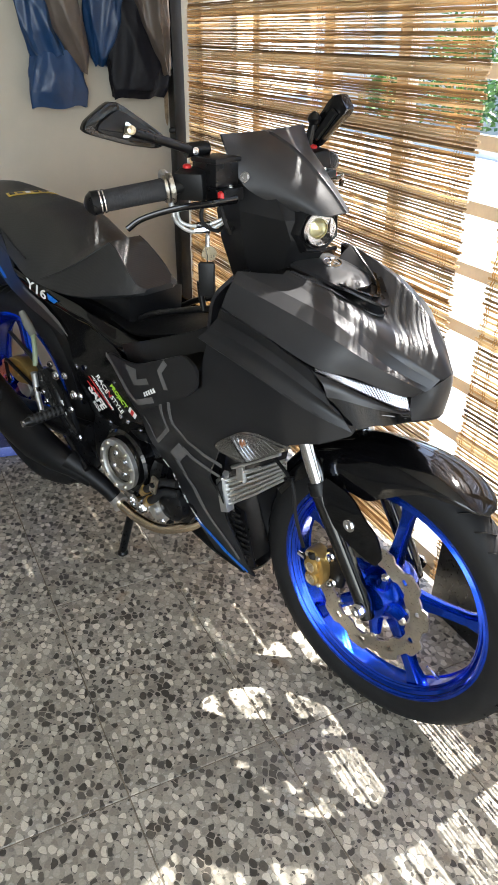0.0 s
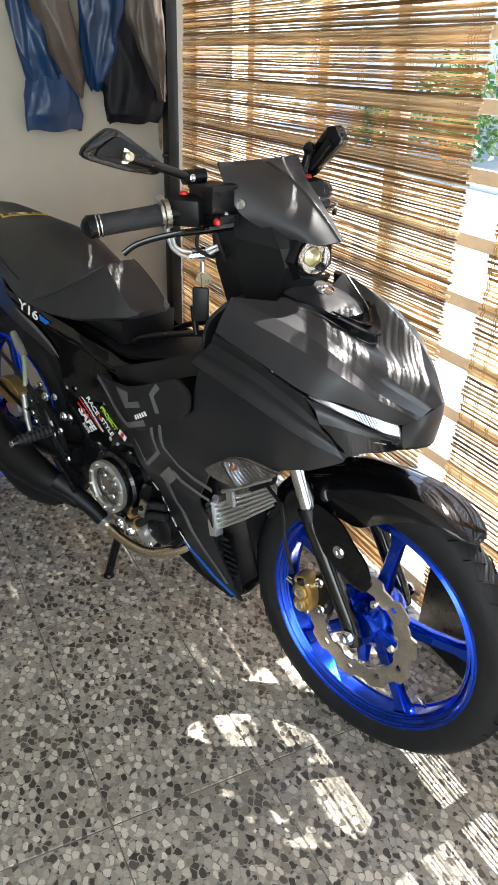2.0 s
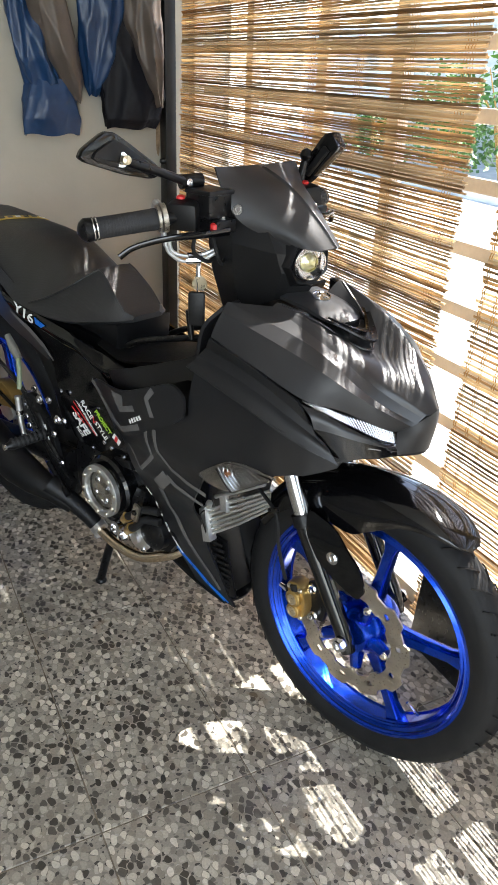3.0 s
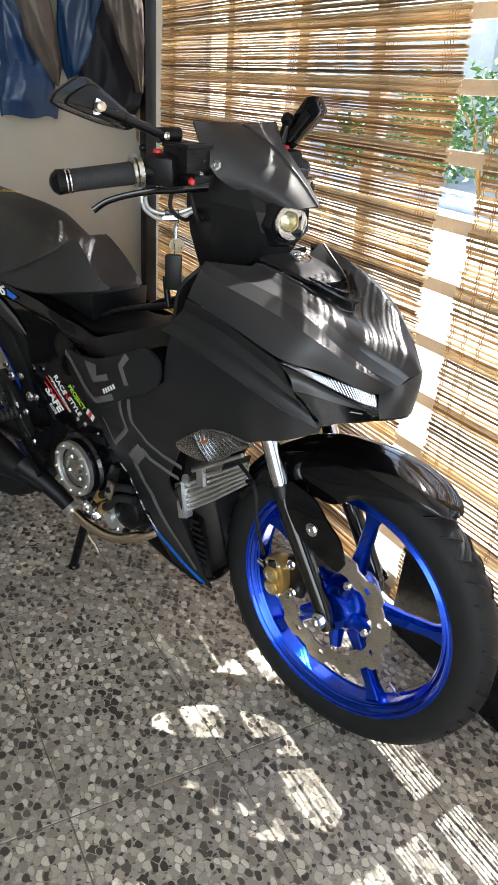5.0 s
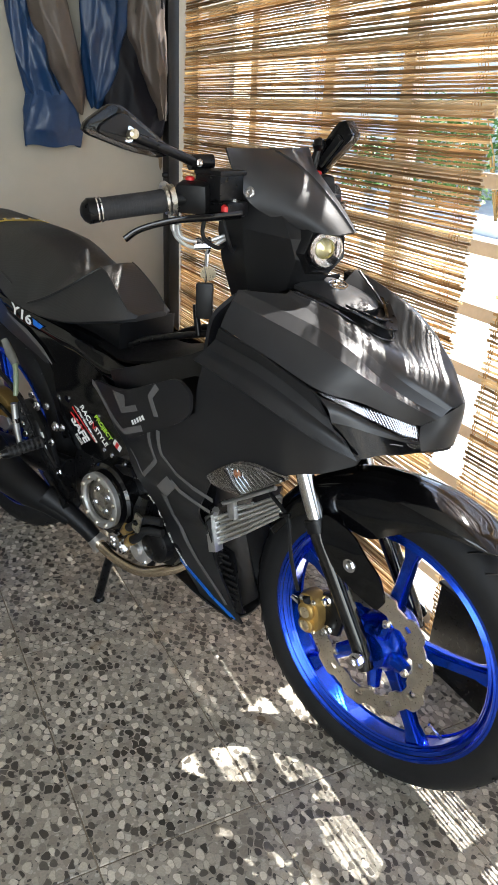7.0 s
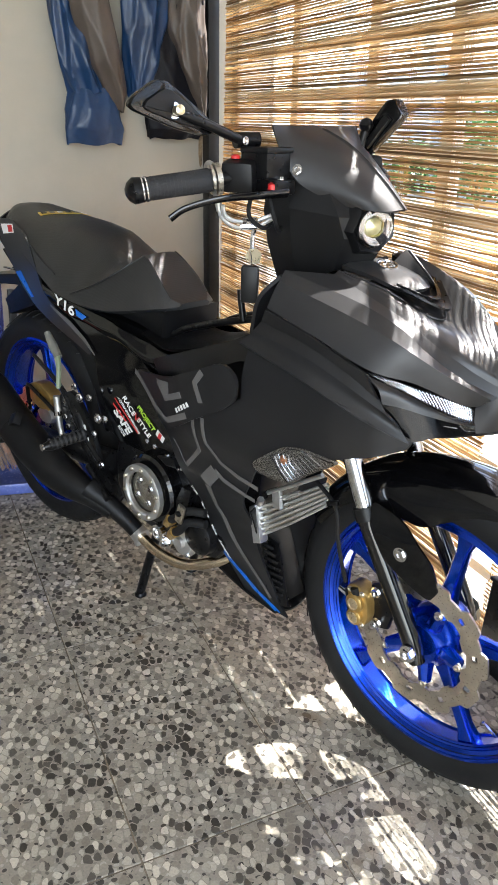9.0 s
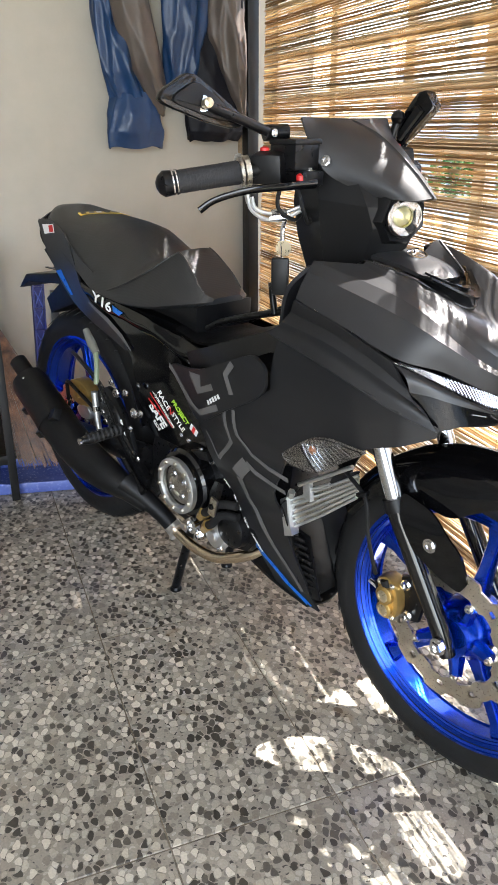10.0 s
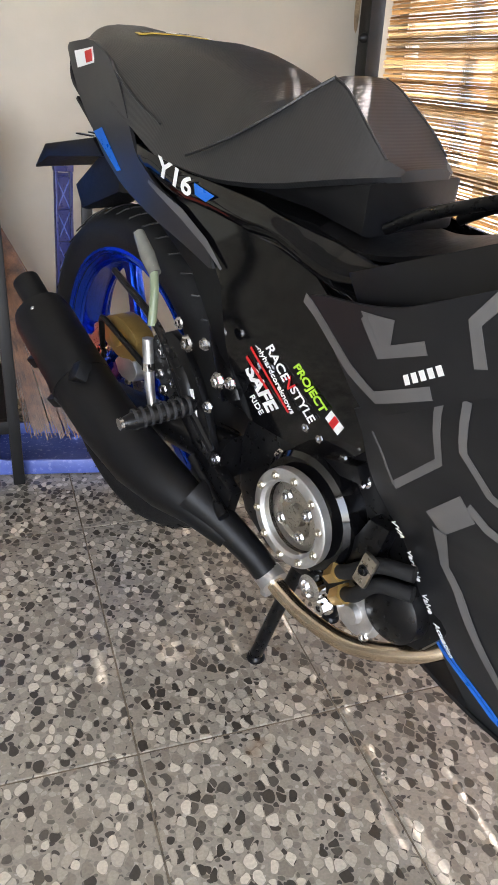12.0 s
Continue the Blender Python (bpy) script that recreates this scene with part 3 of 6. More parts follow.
def wheel(name, c, scale, width, first, disc_y, disc_r, label):
    rim = part(name, lathe([(r, y * width) for r, y in RIM], c, (0, 1, 0), 96, True), BLUE, bike, label)
    tyre = part("tyre", lathe([(0.219 + (r - 0.219) * scale, y * width) for r, y in TYRE_F], c, (0, 1, 0), 120, True), RUBBER, rim, "black road tyre with a worn tread")
    grooves = []
    for k in range(44):
        for sd in (-1, 1):
            a0 = 2 * math.pi * (k + 0.25 * sd) / 44
            pts = []
            for u in (0.12, 0.35, 0.6, 0.85):
                yy = sd * 0.04 * u * width
                rr = 0.219 + (0.2945 - 0.219 - 0.019 * u ** 2.4) * scale + 0.0003
                aa = a0 + 0.12 * u
                pts.append((c[0] + rr * math.cos(aa), yy, c[2] + rr * math.sin(aa)))
            grooves.append(tube(pts, 0.0016, 4))
    tagged(part("tread", join(*grooves), FRAME, rim), kind="stuff")
    for rr, yy in ((0.2085, 0.02), (0.2125, 0.0235), (0.2235, 0.0335)):
        for sd in (-1, 1):
            part("rim_bead", lathe([(rr - 0.002, sd * (yy + 0.0035) * width), (rr - 0.0045, sd * yy * width), (rr - 0.002, sd * (yy - 0.0035) * width), (rr + 0.003, sd * yy * width)], c, (0, 1, 0), 96, True), BLUE, rim)
    part("hub", lathe([(0.02, -0.062), (0.036, -0.06), (0.042, -0.045), (0.052, -0.035), (0.056, 0), (0.052, 0.035), (0.042, 0.05), (0.02, 0.06)], c, (0, 1, 0), 40), BLUE, rim)
    for k in range(5):
        part("spoke", spoke(c, radians(first + 72 * k), 1.0, 0.035, 0.2085), BLUE, rim)
    part("brake_disc", disc(c, disc_r * 0.7, disc_r, disc_y, 10), STEEL, rim, "wavy steel brake disc")
    for k in range(5):
        a = radians(first - 13 + 72 * k)
        r = disc_r * 0.62
        part("disc_arm", tube([(c[0] + 0.04 * math.cos(a), disc_y + 0.012, c[2] + 0.04 * math.sin(a)), (c[0] + r * math.cos(a), disc_y + 0.004, c[2] + r * math.sin(a))], [0.016, 0.011], 8), BLUE, rim)
        part("disc_bolt", bolt((c[0] + r * math.cos(a), disc_y - 0.002, c[2] + r * math.sin(a)), r=0.006), STEEL, rim)
    a = radians(first - 55)
    part("valve", tube([(c[0] + 0.2 * math.cos(a), -0.002, c[2] + 0.2 * math.sin(a)), (c[0] + 0.168 * math.cos(a), -0.012, c[2] + 0.168 * math.sin(a))], [0.004, 0.003], 8), CHROME, rim)
    return rim


# tyre and frame
def moved(ob, x, y, z):
    """Shifts a part and its sub-parts."""
    for q in [ob] + list(ob.children):
        q.data.transform(Matrix.Translation((x, y, z)))


FA = (0.006, 0, 0.296)
FRONT_SHIFT = (-0.013, 0.02, -0.018)
front = wheel("front_wheel", FA, 1.0, 0.9, 8, -0.053, 0.121, "metallic blue five-spoke alloy wheel")
moved(front, 0, 0.018, 0)
rear = wheel("rear_wheel", (RA[0], 0, RA[1]), 1.07, 1.25, 30, -0.07, 0.1, "metallic blue five-spoke alloy wheel")
moved(rear, 0, 0.03, 0)

# fork
for s in (-1, 1):
    lo, mid, hi = (0.024, s * 0.083, 0.322), (-0.092, s * 0.083, 0.527), (-0.235, s * 0.083, 0.86)
    leg = part("fork_leg", tube([(0.034, s * 0.083, 0.297), lo, (0.012, s * 0.083, 0.345), (-0.082, s * 0.083, 0.504), mid], [0.014, 0.0165, 0.0165, 0.0175, 0.019], 20), GLOSS, bike, "glossy black fork lower leg")
    part("stanchion", tube([mid, hi], 0.0155, 20), CHROME, leg, "chrome stanchion")
    part("dust_seal", tube([(-0.088, s * 0.083, 0.518), (-0.097, s * 0.083, 0.538)], 0.021, 20), PLASTIC, leg)
    part("axle_nut", bolt((0.026, s * 0.1, 0.32), (0, s, 0), 0.011, 0.012), CHROME, leg)
    moved(leg, *FRONT_SHIFT)

# front mudguard
rows = []
for a, r, d, w in ((54, 0.316, 0.003, 0.016), (57, 0.32, 0.008, 0.034), (64, 0.323, 0.02, 0.05), (74, 0.322, 0.042, 0.06), (84, 0.32, 0.075, 0.067), (93, 0.318, 0.095, 0.07), (104, 0.316, 0.085, 0.07), (118, 0.314, 0.06, 0.062), (134, 0.311, 0.05, 0.056), (150, 0.306, 0.042, 0.05)):
    c, s = math.cos(radians(a)), math.sin(radians(a))
    row = []
    for f, q in ((-1, 1.0), (-0.95, 0.55), (-0.7, 0.16), (-0.3, 0.02), (0, 0), (0.3, 0.02), (0.7, 0.16), (0.95, 0.55), (1, 1.0)):
        rr = r - d * q
        row.append((0.004 + rr * c, 0.018 + f * w, 0.296 + rr * s))
    rows.append(row)
mud = part("front_mudguard", loft(rows, 40, 32, 0.003), GLOSS, bike, "glossy black front mudguard")
for s in (-1, 1):
    fg = part("fork_guard", skin(rounded([(-0.098, 0.54), (-0.03, 0.528), (0.036, 0.485), (0.054, 0.442), (0.04, 0.418), (-0.005, 0.432), (-0.05, 0.455), (-0.075, 0.49)], 2, 0.16), lambda x, z: 0.097 - 0.5 * max(0, z - 0.5), s, 0.004), GLOSS, mud, "carbon-look fork guard")
    gs = part("guard_screw", bolt((-0.02, s * 0.097, 0.477), (0, s, 0), 0.009, 0.004), CHROME, mud)
    for q in (fg, gs):
        q.data.transform(Matrix.Translation((0, 0.012, 0)))

# cowl: hood, bevelled shoulder and side panel, each a facet of its own
centre = [(0.091, 0, 0.77), (0.067, 0, 0.795), (0.015, 0, 0.819), (-0.041, 0, 0.834), (-0.094, 0, 0.853), (-0.177, 0, 0.874)]
border = [(0.087, -0.012, 0.766), (0.053, -0.028, 0.788), (-0.0, -0.04, 0.82), (-0.054, -0.045, 0.85), (-0.113, -0.055, 0.875), (-0.186, -0.068, 0.895)]
border_far = [(0.087, 0.012, 0.767), (0.057, 0.03, 0.797), (0.014, 0.045, 0.832), (-0.039, 0.052, 0.865), (-0.094, 0.058, 0.89), (-0.167, 0.062, 0.913)]
bevel = [(0.08, -0.022, 0.76), (0.038, -0.043, 0.783), (-0.008, -0.066, 0.813), (-0.049, -0.078, 0.841), (-0.108, -0.083, 0.865), (-0.186, -0.085, 0.892)]
bevel_far = [(0.081, 0.022, 0.766), (0.045, 0.046, 0.8), (0.005, 0.063, 0.832), (-0.04, 0.07, 0.866), (-0.096, 0.075, 0.89), (-0.167, 0.08, 0.913)]
shoulder = [(0.075, -0.03, 0.751), (0.024, -0.06, 0.778), (-0.014, -0.084, 0.808), (-0.048, -0.098, 0.836), (-0.117, -0.105, 0.862), (-0.246, -0.13, 0.895)]
shoulder_far = [(0.077, 0.03, 0.762), (0.041, 0.058, 0.797), (0.002, 0.078, 0.824), (-0.043, 0.087, 0.858), (-0.098, 0.093, 0.882), (-0.217, 0.125, 0.901)]
ridge = [(0.07, -0.036, 0.747), (0.021, -0.076, 0.778), (-0.011, -0.105, 0.804), (-0.051, -0.121, 0.826), (-0.12, -0.129, 0.848), (-0.242, -0.146, 0.881)]
ridge_far = [(x, -y, z + 0.012) for x, y, z in ridge]
lower = [(0.05, -0.038, 0.732), (0.033, -0.062, 0.739), (-0.013, -0.105, 0.766), (-0.068, -0.142, 0.781), (-0.16, -0.158, 0.815), (-0.253, -0.16, 0.84)]
lower_far = [(x, -y, z + 0.008) for x, y, z in lower]


def between(a, b, out, up):
    return [tuple((Vector(p) + Vector(q)) / 2 + Vector((0, out, up))) for p, q in zip(a, b)]


cowl = part("front_cowl", loft([bevel, between(bevel, border, -0.001, 0.002), border, centre, border_far, between(bevel_far, border_far, 0.001, 0.002), bevel_far], 40, 40, 0.004), GREY, bike, "matt graphite front cowl")
for a, b, r, c, d in ((bevel, shoulder, ridge, lower, -1), (bevel_far, shoulder_far, ridge_far, lower_far, 1)):
    part("cowl_bevel", loft([a, b], 3, 40, 0.004), GREY, cowl)
    part("cowl_ridge", loft([b, r], 3, 40, 0.004), GREY, cowl)
    part("cowl_panel", loft([r, between(r, c, d * 0.001, 0.0015), c], 10, 40, 0.004), GREY, cowl)
lip = [(0.0, -0.125, 0.684), (-0.068, -0.155, 0.711), (-0.17, -0.178, 0.753), (-0.297, -0.176, 0.78)]
top = [(-0.072, -0.1435, 0.777), (-0.12, -0.151, 0.797), (-0.18, -0.159, 0.821), (-0.253, -0.16, 0.838)]
groove = [(-0.05, -0.137, 0.742), (-0.105, -0.146, 0.773), (-0.18, -0.152, 0.801), (-0.268, -0.152, 0.818)]
edge = [(-0.035, -0.138, 0.722), (-0.096, -0.152, 0.752), (-0.178, -0.163, 0.783), (-0.28, -0.163, 0.8)]
for s in (1, -1):
    a, b, c, d = ([(x, y * s, z) for x, y, z in row] for row in (top, groove, edge, lip))
    band_part = part("cowl_side", loft([a, b], 8, 30, 0.004), DARK, cowl, "matt charcoal lower cowl band")
    part("cowl_rib", loft([b, c], 4, 30, 0.004), DARK, band_part)
    part("cowl_lip", loft([c, between(c, d, 0.004 * s, 0), d], 10, 30, 0.004), DARK, band_part)


def band(pts, w):
    """The outline of a stripe of width w (or one width a point) along pts of (x, z)."""
    p = [Vector((*q, 0)) for q in pts]
    ws = w if isinstance(w, (list, tuple)) else [w] * len(p)
    a, b = [], []
    for i, q in enumerate(p):
        d = (p[min(i + 1, len(p) - 1)] - p[max(i - 1, 0)]).normalized()
        n = Vector((-d.y, d.x, 0)) * ws[i] / 2
        a.append(q + n), b.append(q - n)
    return [(v.x, v.y) for v in a + b[::-1]]


def decal(name, poly, width, material, parent, side=-1, off=0.0012, label=""):
    return part(name, skin(poly, width, side, 0.0007, off, 0.02), material, parent, label)


def strip_w(x, z):
    """Rounded section of the strip under the seat."""
    mid = lerp_table([(-0.98, 0.745), (-0.87, 0.72), (-0.73, 0.704), (-0.6, 0.673), (-0.53, 0.672)], x)
    return tailw(x, z) + 0.012 * max(0.0, 1 - ((z - mid) / 0.026) ** 2) - 0.25 * max(0.0, z - mid)


# side fairings with their stripes
FAIRING = [(-0.561, 0.542), (-0.4, 0.622), (-0.302, 0.682), (-0.29, 0.785), (-0.17, 0.757), (-0.075, 0.718), (-0.005, 0.684), (-0.012, 0.668), (-0.05, 0.652), (-0.11, 0.633), (-0.2, 0.621), (-0.265, 0.578),
           (-0.3, 0.53), (-0.34, 0.46), (-0.345, 0.44), (-0.335, 0.36), (-0.303, 0.226), (-0.281, 0.2), (-0.33, 0.2), (-0.4, 0.212), (-0.432, 0.256), (-0.461, 0.324), (-0.491, 0.383), (-0.527, 0.455)]
KNEE = rounded([(-0.66, 0.643), (-0.49, 0.672), (-0.4, 0.71), (-0.33, 0.741), (-0.296, 0.722), (-0.3, 0.682), (-0.335, 0.655), (-0.4, 0.622), (-0.49, 0.57), (-0.525, 0.556), (-0.565, 0.6)], 2, 0.2)
knee_w = lambda x, z: fair(x, z) + 0.006 + 0.012 * max(0, 1 - ((x + 0.42) / 0.2) ** 2)
for s in (-1, 1):
    f = part("side_fairing", skin(FAIRING, fair, s, 0.005), DARK, bike, "matt charcoal side fairing with grey stripes")
    for n, (pts, w) in enumerate((([(-0.433, 0.612), (-0.436, 0.54), (-0.496, 0.482)], 0.009), ([(-0.496, 0.482), (-0.532, 0.528)], 0.003), ([(-0.405, 0.616), (-0.405, 0.566), (-0.38, 0.53), (-0.34, 0.515), (-0.29, 0.508)], 0.009),
                                  ([(-0.44, 0.466), (-0.402, 0.504)], 0.028), ([(-0.402, 0.507), (-0.379, 0.494), (-0.318, 0.482), (-0.3, 0.48)], 0.009), ([(-0.434, 0.46), (-0.438, 0.406), (-0.38, 0.315), (-0.322, 0.228)], [0.018, 0.012, 0.011, 0.009]))):
        decal("stripe", band(pts, w), fair, STRIPE, f, s, 0.001 + 0.0002 * n)
    for d, w in ((0.0, 0.006), (0.011, 0.004)):
        decal("pinstripe", band([(-0.478 + d, 0.325), (-0.43 + d, 0.272), (-0.37 + d, 0.227), (-0.31 + d, 0.204)], w), fair, BLUEDECAL, f, s, 0.0014, "blue pinstripe")
    for word, u0, u1 in (("VVA", 0.0, 0.16), ("Variable", 0.2, 0.47), ("Valve", 0.51, 0.67), ("Actuation", 0.71, 1.0)):
        spots = [(-0.508 + 0.088 * u, 0.43 - 0.15 * u) for u in (u0, u1)]
        ends = [Vector((x, s * (fair(x, z) + 0.0045), z)) for x, z in spots]
        along = (ends[1] - ends[0]).normalized() * -s
        x, z = spots[0]
        out = Vector((-(fair(x + 0.01, z) - fair(x - 0.01, z)) / 0.02, s, -(fair(x, z + 0.01) - fair(x, z - 0.01)) / 0.02))
        out = (out - along * out.dot(along)).normalized()
        lettering(word, 0.0135 if word == "VVA" else 0.0115, Matrix.Translation((ends[0] + ends[1]) / 2) @ Matrix((along, out.cross(along), out)).transposed().to_4x4(), WHITE, f, slant=0.2)
    k = part("knee_cover", skin(KNEE, knee_w, s, 0.006), DARK, bike, "charcoal knee cover with grey stripes")
    for pts, w in (([(-0.64, 0.641), (-0.545, 0.598), (-0.5, 0.586), (-0.43, 0.618)], 0.012), ([(-0.525, 0.657), (-0.5, 0.63), (-0.44, 0.655)], 0.012), ([(-0.375, 0.714), (-0.395, 0.69), (-0.385, 0.655)], 0.012)):
        decal("stripe", band(pts, w), knee_w, STRIPE, k, s)
    decal("silver_patch", [(-0.53, 0.66), (-0.48, 0.667), (-0.485, 0.635), (-0.498, 0.632)], knee_w, STRIPE, k, s, 0.001)
    for j in range(5):
        decal("print_bar", band([(-0.462 + 0.009 * j, 0.618 + 0.0053 * j), (-0.4565 + 0.009 * j, 0.6212 + 0.0053 * j)], 0.009), knee_w, WHITE, k, s)
    part("tunnel_side", skin([(-0.58, 0.68), (-0.45, 0.728), (-0.36, 0.762), (-0.29, 0.8), (-0.29, 0.74), (-0.33, 0.735), (-0.4, 0.705), (-0.49, 0.668), (-0.56, 0.65)], lambda x, z: fair(x, z) - 0.008 - 0.5 * max(0, z - 0.7), s, 0.005), PLASTIC, bike, "black tunnel cover")
    # tail
    t = part("tail_cover", skin(rounded([(-1.262, 0.872), (-1.235, 0.836), (-1.21, 0.8), (-1.178, 0.77), (-1.13, 0.73), (-1.06, 0.694), (-0.97, 0.664), (-0.9, 0.642), (-0.838, 0.62), (-0.85, 0.65), (-0.9, 0.68), (-0.955, 0.708), (-1.012, 0.742), (-1.04, 0.785), (-1.07, 0.823), (-1.11, 0.857), (-1.172, 0.879)], 1, 0.15), tailw, s, 0.005), GREY, bike, "matt graphite tail cover")
    decal("flash", [(-1.16, 0.757), (-1.13, 0.765), (-1.06, 0.715), (-1.075, 0.712)], tailw, BLUEDECAL, t, s, 0.0012, "blue flash decal")
    decal("accent", band([(-0.975, 0.712), (-0.9, 0.683), (-0.85, 0.655), (-0.82, 0.628)], [0.004, 0.014, 0.012, 0.004]), tailw, STRIPE, t, s)
    st = part("side_strip", skin([(-0.995, 0.756), (-0.868, 0.735), (-0.729, 0.72), (-0.646, 0.703), (-0.566, 0.69), (-0.53, 0.69), (-0.535, 0.655), (-0.58, 0.642), (-0.664, 0.668), (-0.771, 0.692), (-0.924, 0.709), (-0.976, 0.737)], strip_w, s, 0.005, 0.0, 0.012), GLOSS, bike, "glossy black side strip")
    mark = Matrix.Translation((-0.886, s * (strip_w(-0.886, 0.727) + 0.0075), 0.7285)) @ pose(0, 0, 0, 90, 0, 0 if s < 0 else 180) @ Matrix.Rotation(-s * radians(12) * s, 4, "Z")
    mark = mark @ Matrix(((1.36, 0.22, 0, 0), (0, 1, 0, 0), (0, 0, 1, 0), (0, 0, 0, 1)))
    lettering("Y16", 0.031, mark, WHITE, st, bold=0.02)
    decal("swoosh", [(-0.851, 0.727), (-0.807, 0.718), (-0.823, 0.709), (-0.845, 0.714)], strip_w, BLUEDECAL, st, s, 0.0034, "blue swoosh after the marking")
    part("side_cover", skin(rounded([(-0.93, 0.706), (-0.771, 0.694), (-0.664, 0.67), (-0.62, 0.63), (-0.6, 0.576), (-0.555, 0.491), (-0.6, 0.45), (-0.687, 0.436), (-0.785, 0.436), (-0.816, 0.507), (-0.83, 0.62)], 1, 0.12), lambda x, z: tailw(x, z) - 0.004, s, 0.005), GLOSS, bike, "black side cover with shop stickers")
    part("under_tail", skin([(-1.09, 0.72), (-0.95, 0.68), (-0.82, 0.63), (-0.8, 0.46), (-0.86, 0.5), (-0.93, 0.6), (-1.03, 0.66)], lambda x, z: 0.07, s, 0.006), PLASTIC, bike)
    # side indicator lamp in the fairing
    rim = rounded([(-0.281, 0.571), (-0.255, 0.591), (-0.232, 0.607), (-0.205, 0.624), (-0.173, 0.632), (-0.143, 0.633), (-0.096, 0.631), (-0.132, 0.608), (-0.165, 0.586), (-0.195, 0.564), (-0.23, 0.555), (-0.271, 0.557)], 1, 0.2)
    ind = part("indicator", skin(rim, lambda x, z: fair(x, z) + 0.009, s, 0.004, 0.0, 0.012), LENS, bike, "clear indicator lens")
    part("housing", skin([(-0.186 + (x + 0.186) * 1.03, 0.597 + (z - 0.597) * 1.06) for x, z in rim], lambda x, z: fair(x, z) + 0.0015, s, 0.004, 0.0, 0.012), mat("indicator_bowl", (0.2, 0.19, 0.18), 0.25, 0.8, 0.2, 60), ind)
    spot = lambda x, z: (x, s * (fair(x, z) + 0.004), z)
    part("reflector", join(*[tube([spot(-0.196 + 0.009 * k, 0.568 + 0.0063 * k), spot(-0.214 + 0.0075 * k, 0.588 + 0.0052 * k), spot(-0.226 + 0.011 * k, 0.6075 + 0.003 * k)], 0.0014, 6) for k in range(9)]), LENSCASE, ind, "ribbed chrome reflector")
    part("mount", tube([spot(-0.232, 0.602), spot(-0.212, 0.578), spot(-0.2, 0.562)], 0.0018, 6), FRAME, ind)
    part("bulb", lathe([(0.001, -0.008), (0.007, -0.004), (0.008, 0.002), (0.001, 0.009)], (-0.205, s * (fair(-0.205, 0.603) + 0.001), 0.603), (0, s, 0), 12), mat("amber_bulb", (0.35, 0.13, 0.05), 0.3), ind)
    # headlight: clear lens with a rib reflector behind, dark lower lens
    lo0 = [(0.046, s * 0.043, 0.728), (0.02, s * 0.07, 0.742), (-0.018, s * 0.102, 0.757), (-0.044, s * 0.122, 0.767), (-0.077, s * 0.143, 0.776)]
    lo1 = [(0.053, s * 0.045, 0.708), (0.036, s * 0.067, 0.717), (-0.003, s * 0.099, 0.74), (-0.029, s * 0.119, 0.755), (-0.07, s * 0.142, 0.773)]
    fin0 = [(0.055, s * 0.046, 0.7075), (0.041, s * 0.069, 0.715), (-0.001, s * 0.105, 0.737), (-0.027, s * 0.126, 0.75), (-0.05, s * 0.141, 0.757)]
    lo2 = [(0.055, s * 0.045, 0.706), (0.039, s * 0.068, 0.711), (0.009, s * 0.101, 0.723), (-0.021, s * 0.124, 0.733), (-0.043, s * 0.138, 0.736)]
    lo3 = [(0.056, s * 0.044, 0.694), (0.039, s * 0.065, 0.692), (0.015, s * 0.092, 0.689), (-0.011, s * 0.113, 0.683), (-0.062, s * 0.137, 0.708)]
    back = lambda row, d: [(x - d, y - s * d * 0.7, z) for x, y, z in row]
    hl = part("head_lamp", loft([lo0, lo1], 4, 14, 0.003), LENS, bike, "clear daytime running lamp")
    ribs = join(*[tube([Vector(a).lerp(Vector(b), 0.05), Vector(a).lerp(Vector(b), 0.9)], 0.0013, 6) for a, b in zip(spline(back(lo0, 0.009), 40)[:37], spline(back(lo1, 0.009), 40)[:37])])
    part("light_rib", ribs, LENSCASE, hl, "ribbed chrome reflector")
    part("lamp_back", loft([back(lo0, 0.013), back(lo1, 0.013)], 4, 14, 0.002), FRAME, hl)
    part("lamp_fin", loft([lo1, fin0, lo2], 8, 14, 0.004), GREY, hl, "charcoal fin between the lenses")
    part("lower_lens", loft([back(lo2, 0.004), back(lo3, 0.001)], 6, 14, 0.003), GLOSS, hl, "smoked lower lens")
    for u0, u1, v, r in ((0.3, 0.62, 0.62, 0.0022), (0.3, 0.62, 0.76, 0.0022), (1.0, 1.5, 0.35, 0.0016), (1.9, 2.6, 0.55, 0.0014)):
        spots = [Vector(lo2[int(u)]).lerp(Vector(lo2[int(u) + 1]), u % 1).lerp(Vector(lo3[int(u)]).lerp(Vector(lo3[int(u) + 1]), u % 1), v) for u in (u0, u1)]
        part("lamp_cell", tube([p + Vector((-0.001, -s * 0.001, 0)) for p in spots], r, 6), LENSCASE, hl)
